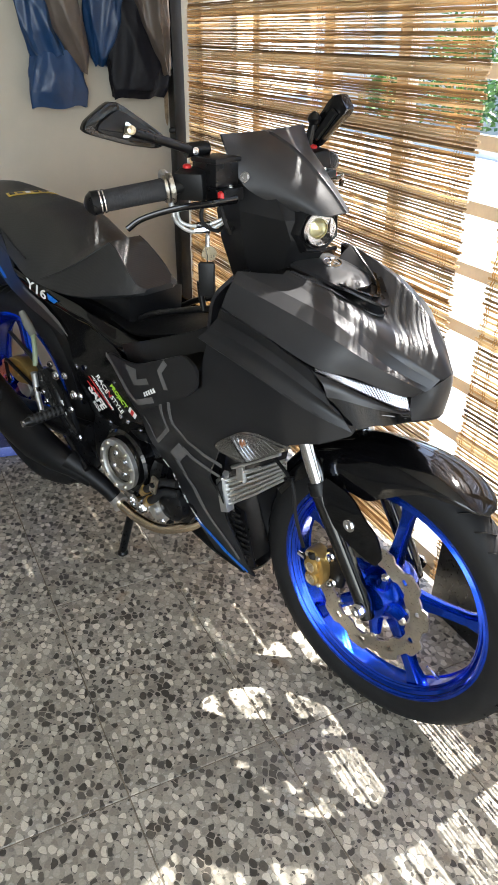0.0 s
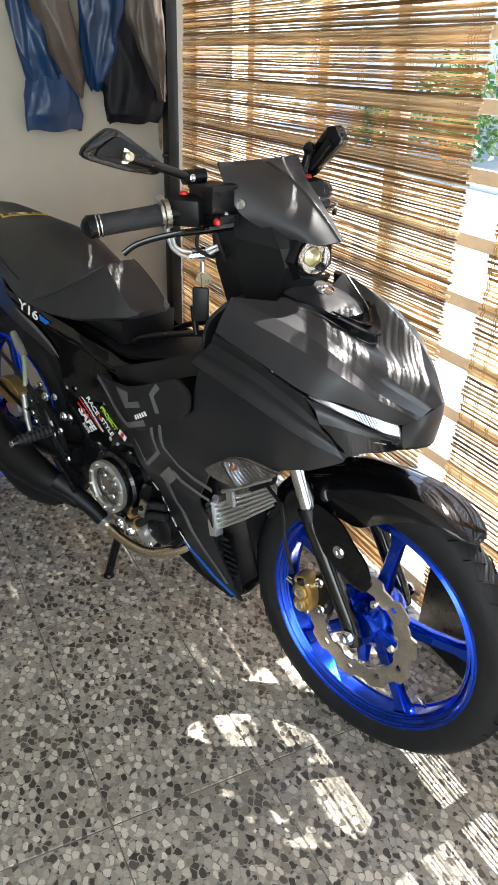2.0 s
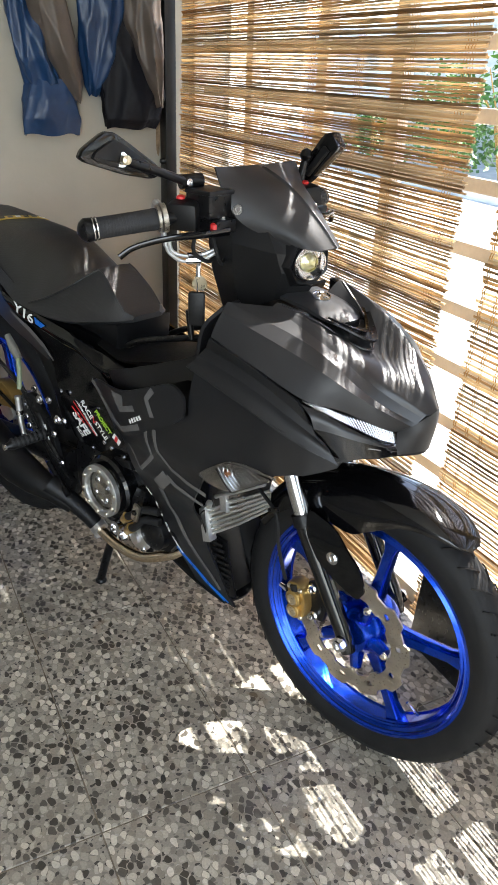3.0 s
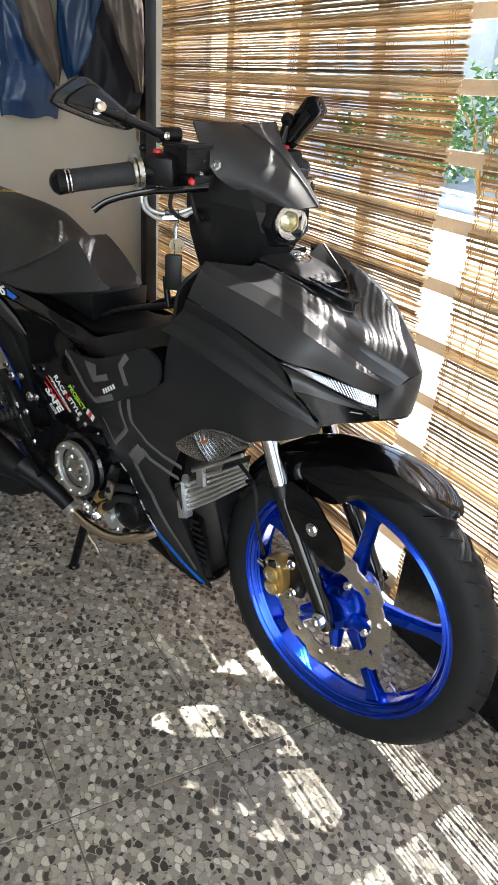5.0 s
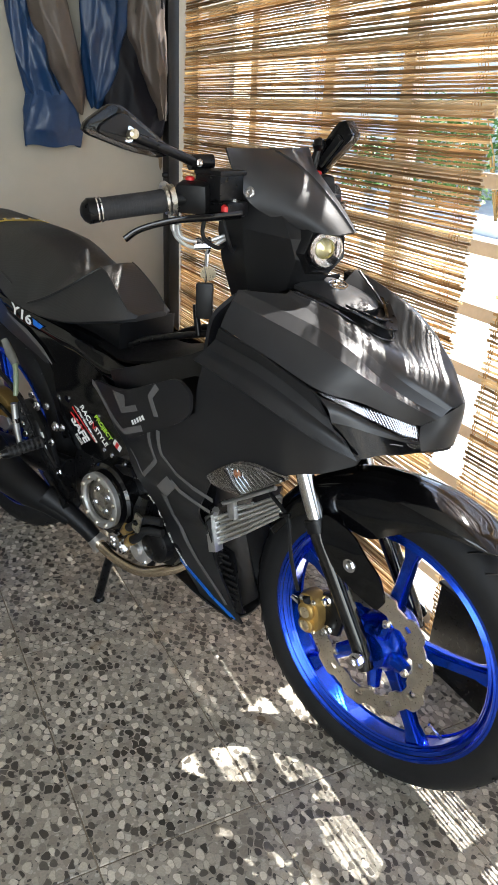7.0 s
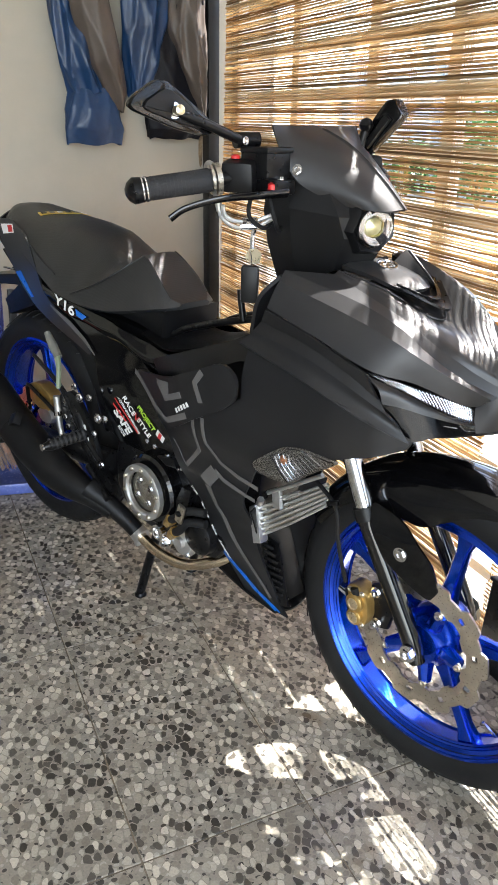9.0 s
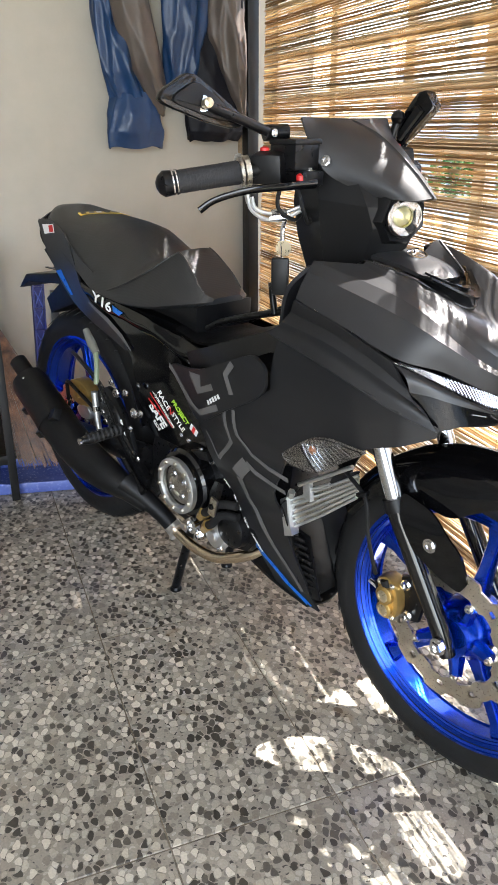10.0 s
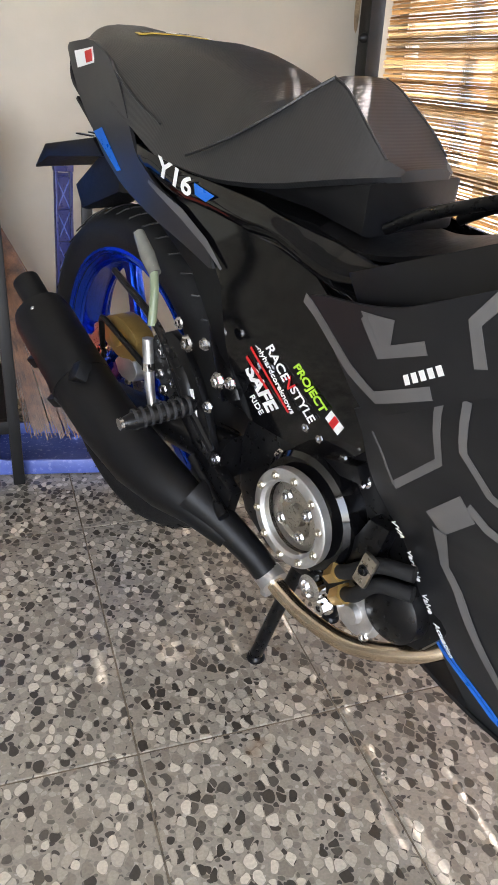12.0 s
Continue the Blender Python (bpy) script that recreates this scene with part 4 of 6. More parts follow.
# the inside of the fairing, dark, behind the fork
part("inner_fairing", prism([(-0.46, 0.25), (-0.31, 0.21), (-0.36, 0.36), (-0.37, 0.45), (-0.31, 0.56), (-0.2, 0.64), (-0.03, 0.69), (-0.06, 0.76), (-0.3, 0.78), (-0.45, 0.6), (-0.52, 0.45)], -0.035, 0.035, 0.004), PLASTIC, bike)
for s in (-1, 1):
    part("fairing_flank", loft([[(-0.33, s * fair(-0.33, z), z) for z in (0.22, 0.36, 0.44)] , [(-0.36, s * 0.03, z) for z in (0.22, 0.36, 0.44)]], 4, 10, 0.003), PLASTIC, bike)
part("chin", loft([[(-0.31, -0.052, 0.2), (-0.3, 0, 0.195), (-0.31, 0.052, 0.2)], [(-0.4, -0.055, 0.214), (-0.4, 0, 0.2), (-0.4, 0.055, 0.214)], [(-0.48, -0.058, 0.24), (-0.48, 0, 0.225), (-0.48, 0.058, 0.24)]], 10, 10, 0.004), PLASTIC, bike, "black belly chin")
part("nose_underside", loft([[(0.05, -0.044, 0.692), (0.08, 0, 0.697), (0.05, 0.044, 0.692)], [(0.015, -0.09, 0.693), (0.02, 0, 0.685), (0.015, 0.09, 0.693)], [(-0.08, -0.12, 0.685), (-0.08, 0, 0.69), (-0.08, 0.14, 0.69)], [(-0.2, -0.14, 0.66), (-0.2, 0, 0.67), (-0.2, 0.14, 0.66)]], 14, 12, 0.004), PLASTIC, bike)
part("nose_tip", loft([[(0.048, -0.039, 0.731), (0.075, -0.028, 0.752), (0.091, 0, 0.77), (0.079, 0.026, 0.763), (0.05, 0.039, 0.74)], [(0.05, -0.042, 0.712), (0.079, -0.026, 0.732), (0.092, 0, 0.743), (0.078, 0.026, 0.737), (0.05, 0.042, 0.715)], [(0.05, -0.044, 0.693), (0.07, -0.027, 0.697), (0.084, 0, 0.699), (0.07, 0.028, 0.69), (0.05, 0.044, 0.693)]], 12, 18, 0.003), GREY, bike)

# hood scoop on the cowl with the round badge
scoop = part("hood_scoop", loft([[(-0.2, -0.05, 0.9), (-0.2, 0, 0.906), (-0.2, 0.05, 0.9)], [(-0.155, -0.048, 0.894), (-0.155, 0, 0.901), (-0.155, 0.048, 0.894)], [(-0.11, -0.044, 0.882), (-0.105, 0, 0.89), (-0.11, 0.044, 0.882)], [(-0.09, -0.03, 0.874), (-0.078, 0, 0.877), (-0.09, 0.03, 0.874)]], 16, 14, 0.006), GREY, bike, "graphite hood scoop")
part("scoop_mouth", loft([[(-0.11, -0.05, 0.882), (-0.075, 0, 0.866), (-0.11, 0.05, 0.882)], [(-0.085, -0.05, 0.882), (-0.035, 0, 0.853), (-0.085, 0.05, 0.882)]], 6, 12, 0.003), FRAME, scoop)
part("scoop_blade", loft([[(-0.1, -0.046, 0.887), (-0.062, 0, 0.867), (-0.1, 0.046, 0.887)], [(-0.093, -0.046, 0.885), (-0.054, 0, 0.864), (-0.093, 0.046, 0.885)]], 3, 14, 0.003), GLOSS, scoop)
part("scoop_border", tube([(-0.18, -0.069, 0.895), (-0.108, -0.05, 0.873), (-0.07, -0.028, 0.848), (-0.041, 0, 0.838), (-0.08, 0.03, 0.874), (-0.15, 0.054, 0.918)], [0.002, 0.002, 0.002, 0.002, 0.002, 0.002], 8, 40), GREY, scoop)
badge = part("badge", lathe([(0.0165, 0), (0.0165, 0.003), (0.0145, 0.003), (0.0145, 0.0015)], (-0.152, 0.0, 0.9005), (0.25, -0.12, 0.95), 32), CHROME, scoop, "round silver badge")
part("badge_spokes", join(*[tube([(-0.152 + 0.003 * math.cos(a), 0.003 * math.sin(a), 0.904), (-0.152 + 0.0125 * math.cos(a), 0.0125 * math.sin(a), 0.9035 - 0.0035 * math.cos(a))], 0.0009, 6) for a in (0.5, 2.6, 4.7)]), CHROME, scoop)

# ---- front end: lamp unit, handlebar ----
unit = part("lamp_unit", loft([[(-0.34, 0.0, 0.845), (-0.328, -0.052, 0.845), (-0.28, -0.064, 0.858), (-0.215, -0.05, 0.89), (-0.185, 0, 0.895)], [(-0.35, 0, 0.92), (-0.342, -0.07, 0.92), (-0.28, -0.082, 0.93), (-0.195, -0.056, 0.94), (-0.16, 0, 0.94)],
                               [(-0.35, 0, 0.97), (-0.342, -0.08, 0.97), (-0.28, -0.088, 0.98), (-0.2, -0.066, 0.972), (-0.16, 0, 0.968)], [(-0.345, 0, 1.02), (-0.335, -0.082, 1.03), (-0.29, -0.088, 1.04), (-0.235, -0.066, 1.03), (-0.2, 0, 1.03)]], 4, 5, 0.004, True), PLASTIC, bike, "black plastic lamp housing", 12)
part("visor", loft([[(-0.302, 0, 1.096), (-0.236, 0, 1.07), (-0.172, 0, 1.026), (-0.128, 0, 0.986)], [(-0.303, -0.05, 1.096), (-0.246, -0.054, 1.06), (-0.19, -0.046, 1.015), (-0.15, -0.034, 0.982)], [(-0.308, -0.1, 1.097), (-0.287, -0.1, 1.056), (-0.26, -0.088, 1.016), (-0.209, -0.052, 0.987)]], 16, 20, 0.004, True), GREY, unit, "matt graphite visor")
part("visor_screw", bolt((-0.262, -0.0935, 1.036), (0.35, -1, 0.3), 0.0062, 0.004), CHROME, unit)
part("lamp_surround", lathe([(0.031, -0.004), (0.038, 0.001), (0.046, -0.01), (0.053, -0.045), (0.05, -0.08), (0.046, -0.08), (0.048, -0.045), (0.034, -0.02)], (-0.168, -0.018, 0.955), (1, -0.35, -0.12), 7, True), PLASTIC, unit, "black moulded surround of the lamp")
LAMP, AIM = (-0.168, -0.018, 0.957), (1, -0.35, -0.12)
lamp = part("head_light", lathe([(0.0292, -0.0034), (0.027, 0.0086), (0.019, 0.0153), (0.001, 0.0186), (0.001, 0.0165), (0.0182, 0.0132), (0.0255, 0.0077), (0.0274, -0.0034)], LAMP, AIM, 40), LENS, unit, "clear head lamp lens, switched off")
part("reflector", lathe([(0.028, 0.0), (0.0248, -0.0017), (0.019, -0.012), (0.0132, -0.0138), (0.001, -0.0138)], LAMP, AIM, 40), LENSCASE, lamp, "chrome reflector bowl")
part("projector", lathe([(0.0157, -0.0138), (0.0157, 0.0017), (0.0135, 0.0034), (0.0128, 0.0), (0.0088, 0.0045), (0.001, 0.0066)], LAMP, AIM, 32), mat("pale_yellow_projector", (0.75, 0.68, 0.35), 0.15, 0.6, 0.1, 40), lamp, "pale yellow projector lens")
part("bezel", lathe([(0.0315, -0.0258), (0.032, 0.0), (0.0303, 0.0034), (0.0288, -0.0017), (0.0288, -0.0258)], LAMP, AIM, 40, True), FRAME, lamp)

part("handlebar", tube([(-0.396, -0.294, 1.006), (-0.335, -0.19, 1.022), (-0.3, -0.1, 1.03), (-0.285, 0, 1.03), (-0.3, 0.1, 1.03), (-0.335, 0.19, 1.022), (-0.396, 0.294, 1.006)], 0.011, 12, 40), FRAME, bike)
for s in (-1, 1):
    d = (Vector((-0.405, s * 0.312, 1.003)) - Vector((-0.34, s * 0.19, 1.021))).normalized()
    a = Vector((-0.342, s * 0.192, 1.021))
    e = lambda k: tuple(a + d * k)
    g = part("grip", tube([e(0), e(0.006), e(0.03), e(0.094), e(0.099)], [0.015, 0.0175, 0.0165, 0.0165, 0.018], 20), GRIP, bike, "black ribbed rubber grip")
    for k in range(15):
        part("grip_rib", tube([e(0.014 + 0.0054 * k), e(0.0165 + 0.0054 * k)], 0.0171, 20), GRIP, g)
    part("grip_ring", join(*[tube([e(k), e(k + 0.002)], 0.0182, 20) for k in (0.0985, 0.104)]), CHROME, g)
    part("bar_end", tube([e(0.1), e(0.108), e(0.118), e(0.126), e(0.13)], [0.016, 0.0182, 0.019, 0.013, 0.005], 20), FRAME, g)
    part("throttle_flange", join(tube([e(-0.012), e(-0.004)], 0.023, 24), tube([e(-0.002), e(0.003)], 0.021, 24)), STEEL if s < 0 else FRAME, g)
    sw = part("switch_box", box((0, 0, 0), (0.05, 0.046, 0.045), 0.009, Matrix.Translation(a - d * 0.045) @ pose(0, 0, 0, 8, 0, -s * 28)), PLASTIC, bike)
    part("start_button", lathe([(0.007, 0), (0.007, 0.004), (0.004, 0.006)], tuple(a - d * 0.04 + Vector((-0.005, 0, 0.024))), (0, 0, 1), 14), RED, sw, "red start button")
    lv = part("brake_lever", tube([(-0.262, s * 0.115, 1.005), (-0.272, s * 0.155, 1.003), (-0.302, s * 0.21, 0.998), (-0.332, s * 0.25, 0.985), (-0.346, s * 0.27, 0.97)], [0.009, 0.008, 0.0065, 0.006, 0.0065], 12, 24, 0.7), GLOSS, bike, "black adjustable lever")
    part("lever_perch", box((-0.285, s * 0.12, 1.012), (0.05, 0.045, 0.022), 0.005), FRAME, lv)
    part("adjuster", lathe([(0.007, 0), (0.007, 0.008), (0.003, 0.011)], (-0.268, s * 0.14, 1.009), (0, 0, 1), 12), RED, lv, "red adjuster knob")
    part("lever_pin", bolt((-0.272, s * 0.118, 1.022), (0, 0, 1), 0.005, 0.005), CHROME, lv)
res = part("brake_reservoir", box((-0.3, -0.12, 1.042), (0.052, 0.052, 0.04), 0.006, None), FRAME, bike, "black brake fluid reservoir")
part("lid", box((-0.3, -0.12, 1.063), (0.058, 0.057, 0.008), 0.003), PLASTIC, res)
clampp = part("silver_clamp", tube([(-0.374, -0.176, 1.032), (-0.366, -0.176, 1.041), (-0.356, -0.176, 1.03), (-0.349, -0.176, 0.997), (-0.345, -0.175, 0.975)], [0.004, 0.0062, 0.0062, 0.005, 0.004], 8, 20), ALU, bike, "silver throttle clamp with two cables")
for k in range(2):
    part("throttle_cable", tube([(-0.346 + 0.009 * k, -0.175, 0.985), (-0.342 + 0.009 * k, -0.172, 0.966 + 0.003 * k), (-0.326 + 0.004 * k, -0.158, 0.952 + 0.009 * k), (-0.308, -0.135, 0.952 + 0.009 * k), (-0.292, -0.11, 0.965 + 0.006 * k)], 0.0032, 8, 24), ALU, clampp)
    part("cable_ferrule", tube([(-0.322 + 0.004 * k, -0.152, 0.952 + 0.009 * k), (-0.306, -0.132, 0.953 + 0.009 * k)], 0.005, 8), CHROME, clampp)

for k, pts in enumerate(([(-0.285, -0.13, 1.0), (-0.275, -0.125, 0.965), (-0.29, -0.1, 0.945), (-0.31, -0.07, 0.95)], [(-0.3, -0.15, 1.005), (-0.305, -0.15, 0.97), (-0.3, -0.12, 0.95), (-0.32, -0.08, 0.96)])):
    part("control_cable", tube(pts, 0.0032, 8, 20), RUBBER, bike, "black control cable")

# mirrors
def mirror(s, outline, depth, stem, label):
    """A bar mirror: outline of (y, z), depth of x from and to; the stem ends at its pivot."""
    m = pose(0, 0, 0, 0, 0, 90)
    poly = rounded(outline, 2, 0.14)
    cy, cz = sum(p[0] for p in poly) / len(poly), sum(p[1] for p in poly) / len(poly)
    inner = [(cy + (a - cy) * 0.74, cz + (b - cz) * 0.7) for a, b in poly]
    b = part("mirror", prism(poly, -depth[1], -depth[0], 0.004, m), GLOSS, bike, label)
    part("mirror_back", prism(inner, -depth[1] - 0.006, -depth[1] + 0.001, 0.003, m), PLASTIC, b)
    part("mirror_glass", prism([(cy + (p - cy) * 0.94, cz + (q - cz) * 0.92) for p, q in poly], -depth[0] - 0.001, -depth[0] + 0.0015, 0.0, m), LENSCASE, b, "mirror glass")
    part("mirror_stem", tube(stem, 0.0072, 12), FRAME, b)
    part("pivot_bolt", lathe([(0.0068, 0), (0.0068, 0.014), (0.004, 0.016)], (stem[-1][0] + 0.004, stem[-1][1], stem[-1][2]), (0.95, s * 0.3, 0.1), 12), BRASS, b, "gold pivot bolt")
    part("washer", lathe([(0.011, 0), (0.011, 0.005)], (stem[-1][0] - 0.004, stem[-1][1], stem[-1][2]), (0.95, s * 0.3, 0.1), 16), CHROME, b)
    part("clamp", tube([(stem[0][0] + 0.006, stem[0][1] - s * 0.03, stem[0][2] + 0.001), (stem[0][0] - 0.006, stem[0][1] + s * 0.006, stem[0][2])], 0.0115, 16), FRAME, b)
    part("clamp_screw", bolt((stem[0][0] + 0.01, stem[0][1], stem[0][2]), (1, 0, 0), 0.0045, 0.003), CHROME, b)
    part("clamp_foot", tube([(stem[0][0], stem[0][1] - s * 0.012, stem[0][2] - 0.005), (stem[0][0], stem[0][1] - s * 0.012, stem[0][2] - 0.05)], 0.008, 10), FRAME, b)


mirror(-1, [(-0.332, 1.118), (-0.325, 1.13), (-0.285, 1.152), (-0.266, 1.15), (-0.19, 1.103), (-0.172, 1.088), (-0.2, 1.08), (-0.252, 1.09), (-0.322, 1.111)], (-0.36, -0.346), [(-0.33, -0.145, 1.075), (-0.335, -0.2, 1.094), (-0.34, -0.262, 1.113)], "black wedge-shaped bar mirror")
edge_on = part("mirror", prism(rounded([(-0.383, 1.055), (-0.316, 1.138), (-0.298, 1.141), (-0.281, 1.118), (-0.285, 1.108), (-0.36, 1.04)], 1, 0.12), 0.187, 0.213, 0.004), GLOSS, bike, "black bar mirror folded edge-on")
part("mirror_back", prism([(-0.35, 1.068), (-0.31, 1.117), (-0.299, 1.108), (-0.342, 1.06)], 0.178, 0.189, 0.003), PLASTIC, edge_on)
part("mirror_stem", tube([(-0.35, 0.172, 1.03), (-0.352, 0.17, 1.06), (-0.345, 0.175, 1.09)], [0.009, 0.0085, 0.008], 12), FRAME, edge_on)
part("pivot_ball", lathe([(0.001, -0.013), (0.009, -0.009), (0.013, 0), (0.009, 0.009), (0.001, 0.013)], (-0.344, 0.175, 1.098), (0, 0, 1), 20), FRAME, edge_on)
part("clamp", tube([(-0.365, 0.16, 1.038), (-0.335, 0.185, 1.032)], 0.0125, 16), FRAME, edge_on)
part("clamp_screw", bolt((-0.36, 0.155, 1.05), (0.3, -1, 0.2), 0.004, 0.004), CHROME, edge_on)

# keys
key = part("ignition_key", prism(rounded([(-0.012, 0), (0.012, 0), (0.014, 0.018), (0, 0.026), (-0.014, 0.018)]), -0.001, 0.001, 0, Matrix.Translation((-0.352, -0.097, 0.888)) @ pose(0, 0, 0, 0, 20, 60)), BRASS, bike, "keys with a black fob")
part("key_ring", lathe([(0.013, -0.001), (0.0145, 0), (0.013, 0.001), (0.0115, 0)], (-0.354, -0.097, 0.897), (0.6, 0.8, 0.1), 24, True), CHROME, key)
part("key_clip", tube([(-0.352, -0.095, 0.91), (-0.354, -0.092, 0.93), (-0.348, -0.09, 0.95)], 0.004, 8, 10), CHROME, key)
part("key_fob", box((0, 0, 0), (0.03, 0.012, 0.062), 0.005, Matrix.Translation((-0.356, -0.095, 0.852)) @ pose(0, 0, 0, 0, 0, 35)), PLASTIC, key)

# ---- leg shield, tunnel and bag hook ----
part("leg_shield", loft([[(-0.3, -0.15, 0.79), (-0.31, -0.08, 0.8), (-0.315, 0, 0.8), (-0.31, 0.08, 0.8), (-0.3, 0.15, 0.79)], [(-0.28, -0.155, 0.85), (-0.3, -0.08, 0.86), (-0.305, 0, 0.86), (-0.3, 0.08, 0.86), (-0.28, 0.155, 0.85)], [(-0.25, -0.138, 0.888), (-0.275, -0.08, 0.882), (-0.285, 0, 0.88), (-0.275, 0.08, 0.882), (-0.25, 0.138, 0.888)]], 12, 20, 0.006), DARK, bike, "charcoal inner leg shield")
part("tunnel", loft([[(-0.3, -0.1, 0.775), (-0.3, -0.05, 0.79), (-0.3, 0, 0.795), (-0.3, 0.05, 0.79), (-0.3, 0.1, 0.775)], [(-0.42, -0.1, 0.735), (-0.42, -0.05, 0.745), (-0.42, 0, 0.748), (-0.42, 0.05, 0.745), (-0.42, 0.1, 0.735)], [(-0.58, -0.09, 0.692), (-0.58, -0.05, 0.7), (-0.58, 0, 0.702), (-0.58, 0.05, 0.7), (-0.58, 0.09, 0.692)], [(-0.68, -0.08, 0.7), (-0.68, -0.05, 0.71), (-0.68, 0, 0.712), (-0.68, 0.05, 0.71), (-0.68, 0.08, 0.7)]], 16, 16, 0.006), PLASTIC, bike, "black centre tunnel")
part("seat_base", prism([(-1.25, 0.85), (-1.1, 0.79), (-0.95, 0.735), (-0.7, 0.715), (-0.62, 0.7), (-0.615, 0.755), (-0.7, 0.745), (-1.0, 0.8), (-1.25, 0.87)], -0.075, 0.075, 0.01), PLASTIC, bike)
for s in (-1, 1):
    part("bag_rail", tube([(-0.6, s * 0.06, 0.712), (-0.55, s * 0.062, 0.735), (-0.45, s * 0.062, 0.765), (-0.37, s * 0.05, 0.785)], 0.0065, 10, 20), FRAME, bike)
part("bag_hook", tube([(-0.405, -0.06, 0.775), (-0.412, -0.06, 0.81), (-0.414, -0.06, 0.83)], 0.006, 10), FRAME, bike)

# ---- seat ----
SEATROWS = [(-1.285, 0.04, 0.86, 0.03, 0.88, 0.9), (-1.24, 0.06, 0.85, 0.052, 0.878, 0.902), (-1.171, 0.08, 0.828, 0.073, 0.866, 0.892), (-1.093, 0.094, 0.796, 0.088, 0.84, 0.886), (-1.014, 0.106, 0.769, 0.1, 0.806, 0.882), (-0.947, 0.119, 0.749, 0.108, 0.784, 0.872),
            (-0.888, 0.121, 0.741, 0.109, 0.768, 0.857), (-0.84, 0.121, 0.737, 0.107, 0.772, 0.84), (-0.805, 0.118, 0.736, 0.098, 0.784, 0.822), (-0.765, 0.115, 0.738, 0.078, 0.808, 0.821), (-0.735, 0.111, 0.741, 0.056, 0.831, 0.836),
            (-0.712, 0.106, 0.744, 0.04, 0.847, 0.85), (-0.69, 0.098, 0.748, 0.041, 0.836, 0.839), (-0.65, 0.082, 0.755, 0.047, 0.803, 0.801), (-0.622, 0.064, 0.759, 0.047, 0.776, 0.776), (-0.607, 0.04, 0.761, 0.033, 0.766, 0.767)]


def seat_skew(x):
    """How far the far edge of the seat lies beyond the near edge's mirror place."""
    return 0.055 * max(0.0, min(1.0, (-0.74 - x) / 0.2))


def seat_shell():
    """Flat ribbed flanks up to a crisp edge, a domed top between the edges."""
    bm, grid = bmesh.new(), []
    for k in range(8 * (len(SEATROWS) - 1) + 1):
        i, f = min(k // 8, len(SEATROWS) - 2), k / 8 - min(k // 8, len(SEATROWS) - 2)
        p = [SEATROWS[max(0, min(len(SEATROWS) - 1, i + d))] for d in (-1, 0, 1, 2)]
        x, lw, lz, ew, ez, cz = (((2 * b + (c - a) * f + (2 * a - 5 * b + 4 * c - d) * f * f + (3 * b - a - 3 * c + d) * f ** 3) / 2) * 0.5 + (b + (c - b) * f) * 0.5 for a, b, c, d in zip(*p))
        half = [(lw * 0.93, lz - 0.006), (lw, lz)] + [(lw + (ew - lw) * u, lz + (ez - lz) * u) for u in (0.3, 0.6, 0.9)] + [(ew, ez)] + [(ew * u, ez + (cz - ez) * (1 - u ** 3.4)) for u in (0.97, 0.92, 0.84, 0.72, 0.55, 0.3)]
        row = [(x, -y, z) for y, z in half] + [(x, 0, cz)] + [(x, y, z) for y, z in half[::-1]]
        row = [(a, b + seat_skew(a) * (b + lw) / (2 * lw), c) for a, b, c in row]
        grid.append([bm.verts.new(v) for v in row])
    for a, b in zip(grid, grid[1:]):
        for k in range(len(a) - 1):
            bm.faces.new((a[k], b[k], b[k + 1], a[k + 1]))
    bm.faces.new(grid[0]), bm.faces.new(grid[-1])
    bmesh.ops.recalc_face_normals(bm, faces=bm.faces)
    return bm


def seat_top(x, y):
    for a, b in zip(SEATROWS, SEATROWS[1:]):
        if a[0] <= x <= b[0]:
            f = (x - a[0]) / (b[0] - a[0])
            ew, ez, cz = (a[k] + (b[k] - a[k]) * f for k in (3, 4, 5))
            lw, k = a[1] + (b[1] - a[1]) * f, seat_skew(x)
            y = (y - k / 2) / (1 + k / (2 * lw))
            return ez + (cz - ez) * (1 - min(1, abs(y) / ew) ** 3.4)
    return 0.86


seat = part("seat", seat_shell(), SEAT, bike, "black ribbed vinyl seat with a gold maker label", 26)
for s in (-1, 1):
    part("seam", tube([(-0.875, s * 0.1195, 0.755), (-0.835, s * 0.111, 0.77)] + [(x, s * ew, ez + 0.0008) for x, lw, lz, ew, ez, cz in SEATROWS[8:12]], 0.0019, 6, 40), SEAT, seat)
    part("front_seam", tube([(x, s * (ew + 0.0008), ez) for x, lw, lz, ew, ez, cz in SEATROWS[11:15]], 0.0017, 6, 24), SEAT, seat)
    part("edge_seam", tube([(x, s * (ew + 0.001), ez) for x, lw, lz, ew, ez, cz in SEATROWS[1:6]], 0.0013, 6, 40), SEAT, seat)
label_spot = lambda u, v: (-1.155 + 0.035 * u + 0.026 * v, -0.018 + 0.118 * u - 0.008 * v)
lift = lambda u, v, h: (*label_spot(u, v), seat_top(*label_spot(u, v)) + h)
lab = part("maker_label", loft([[lift(k / 6, v, 0.0015) for k in range(7)] for v in (0, 0.5, 1)], 6, 20, 0.001), YELLOW, seat, "gold maker label with dark bars")
for k in range(6):
    u = 0.04 + 0.16 * k
    part("print_bar", loft([[lift(u + d, v, 0.0032) for d in (0, 0.05, 0.1)] for v in (0.25 + 0.1 * (k % 2), 0.5, 0.8)], 4, 4, 0.0006), (FRAME, STRIPE, WHITE)[k % 3], lab)
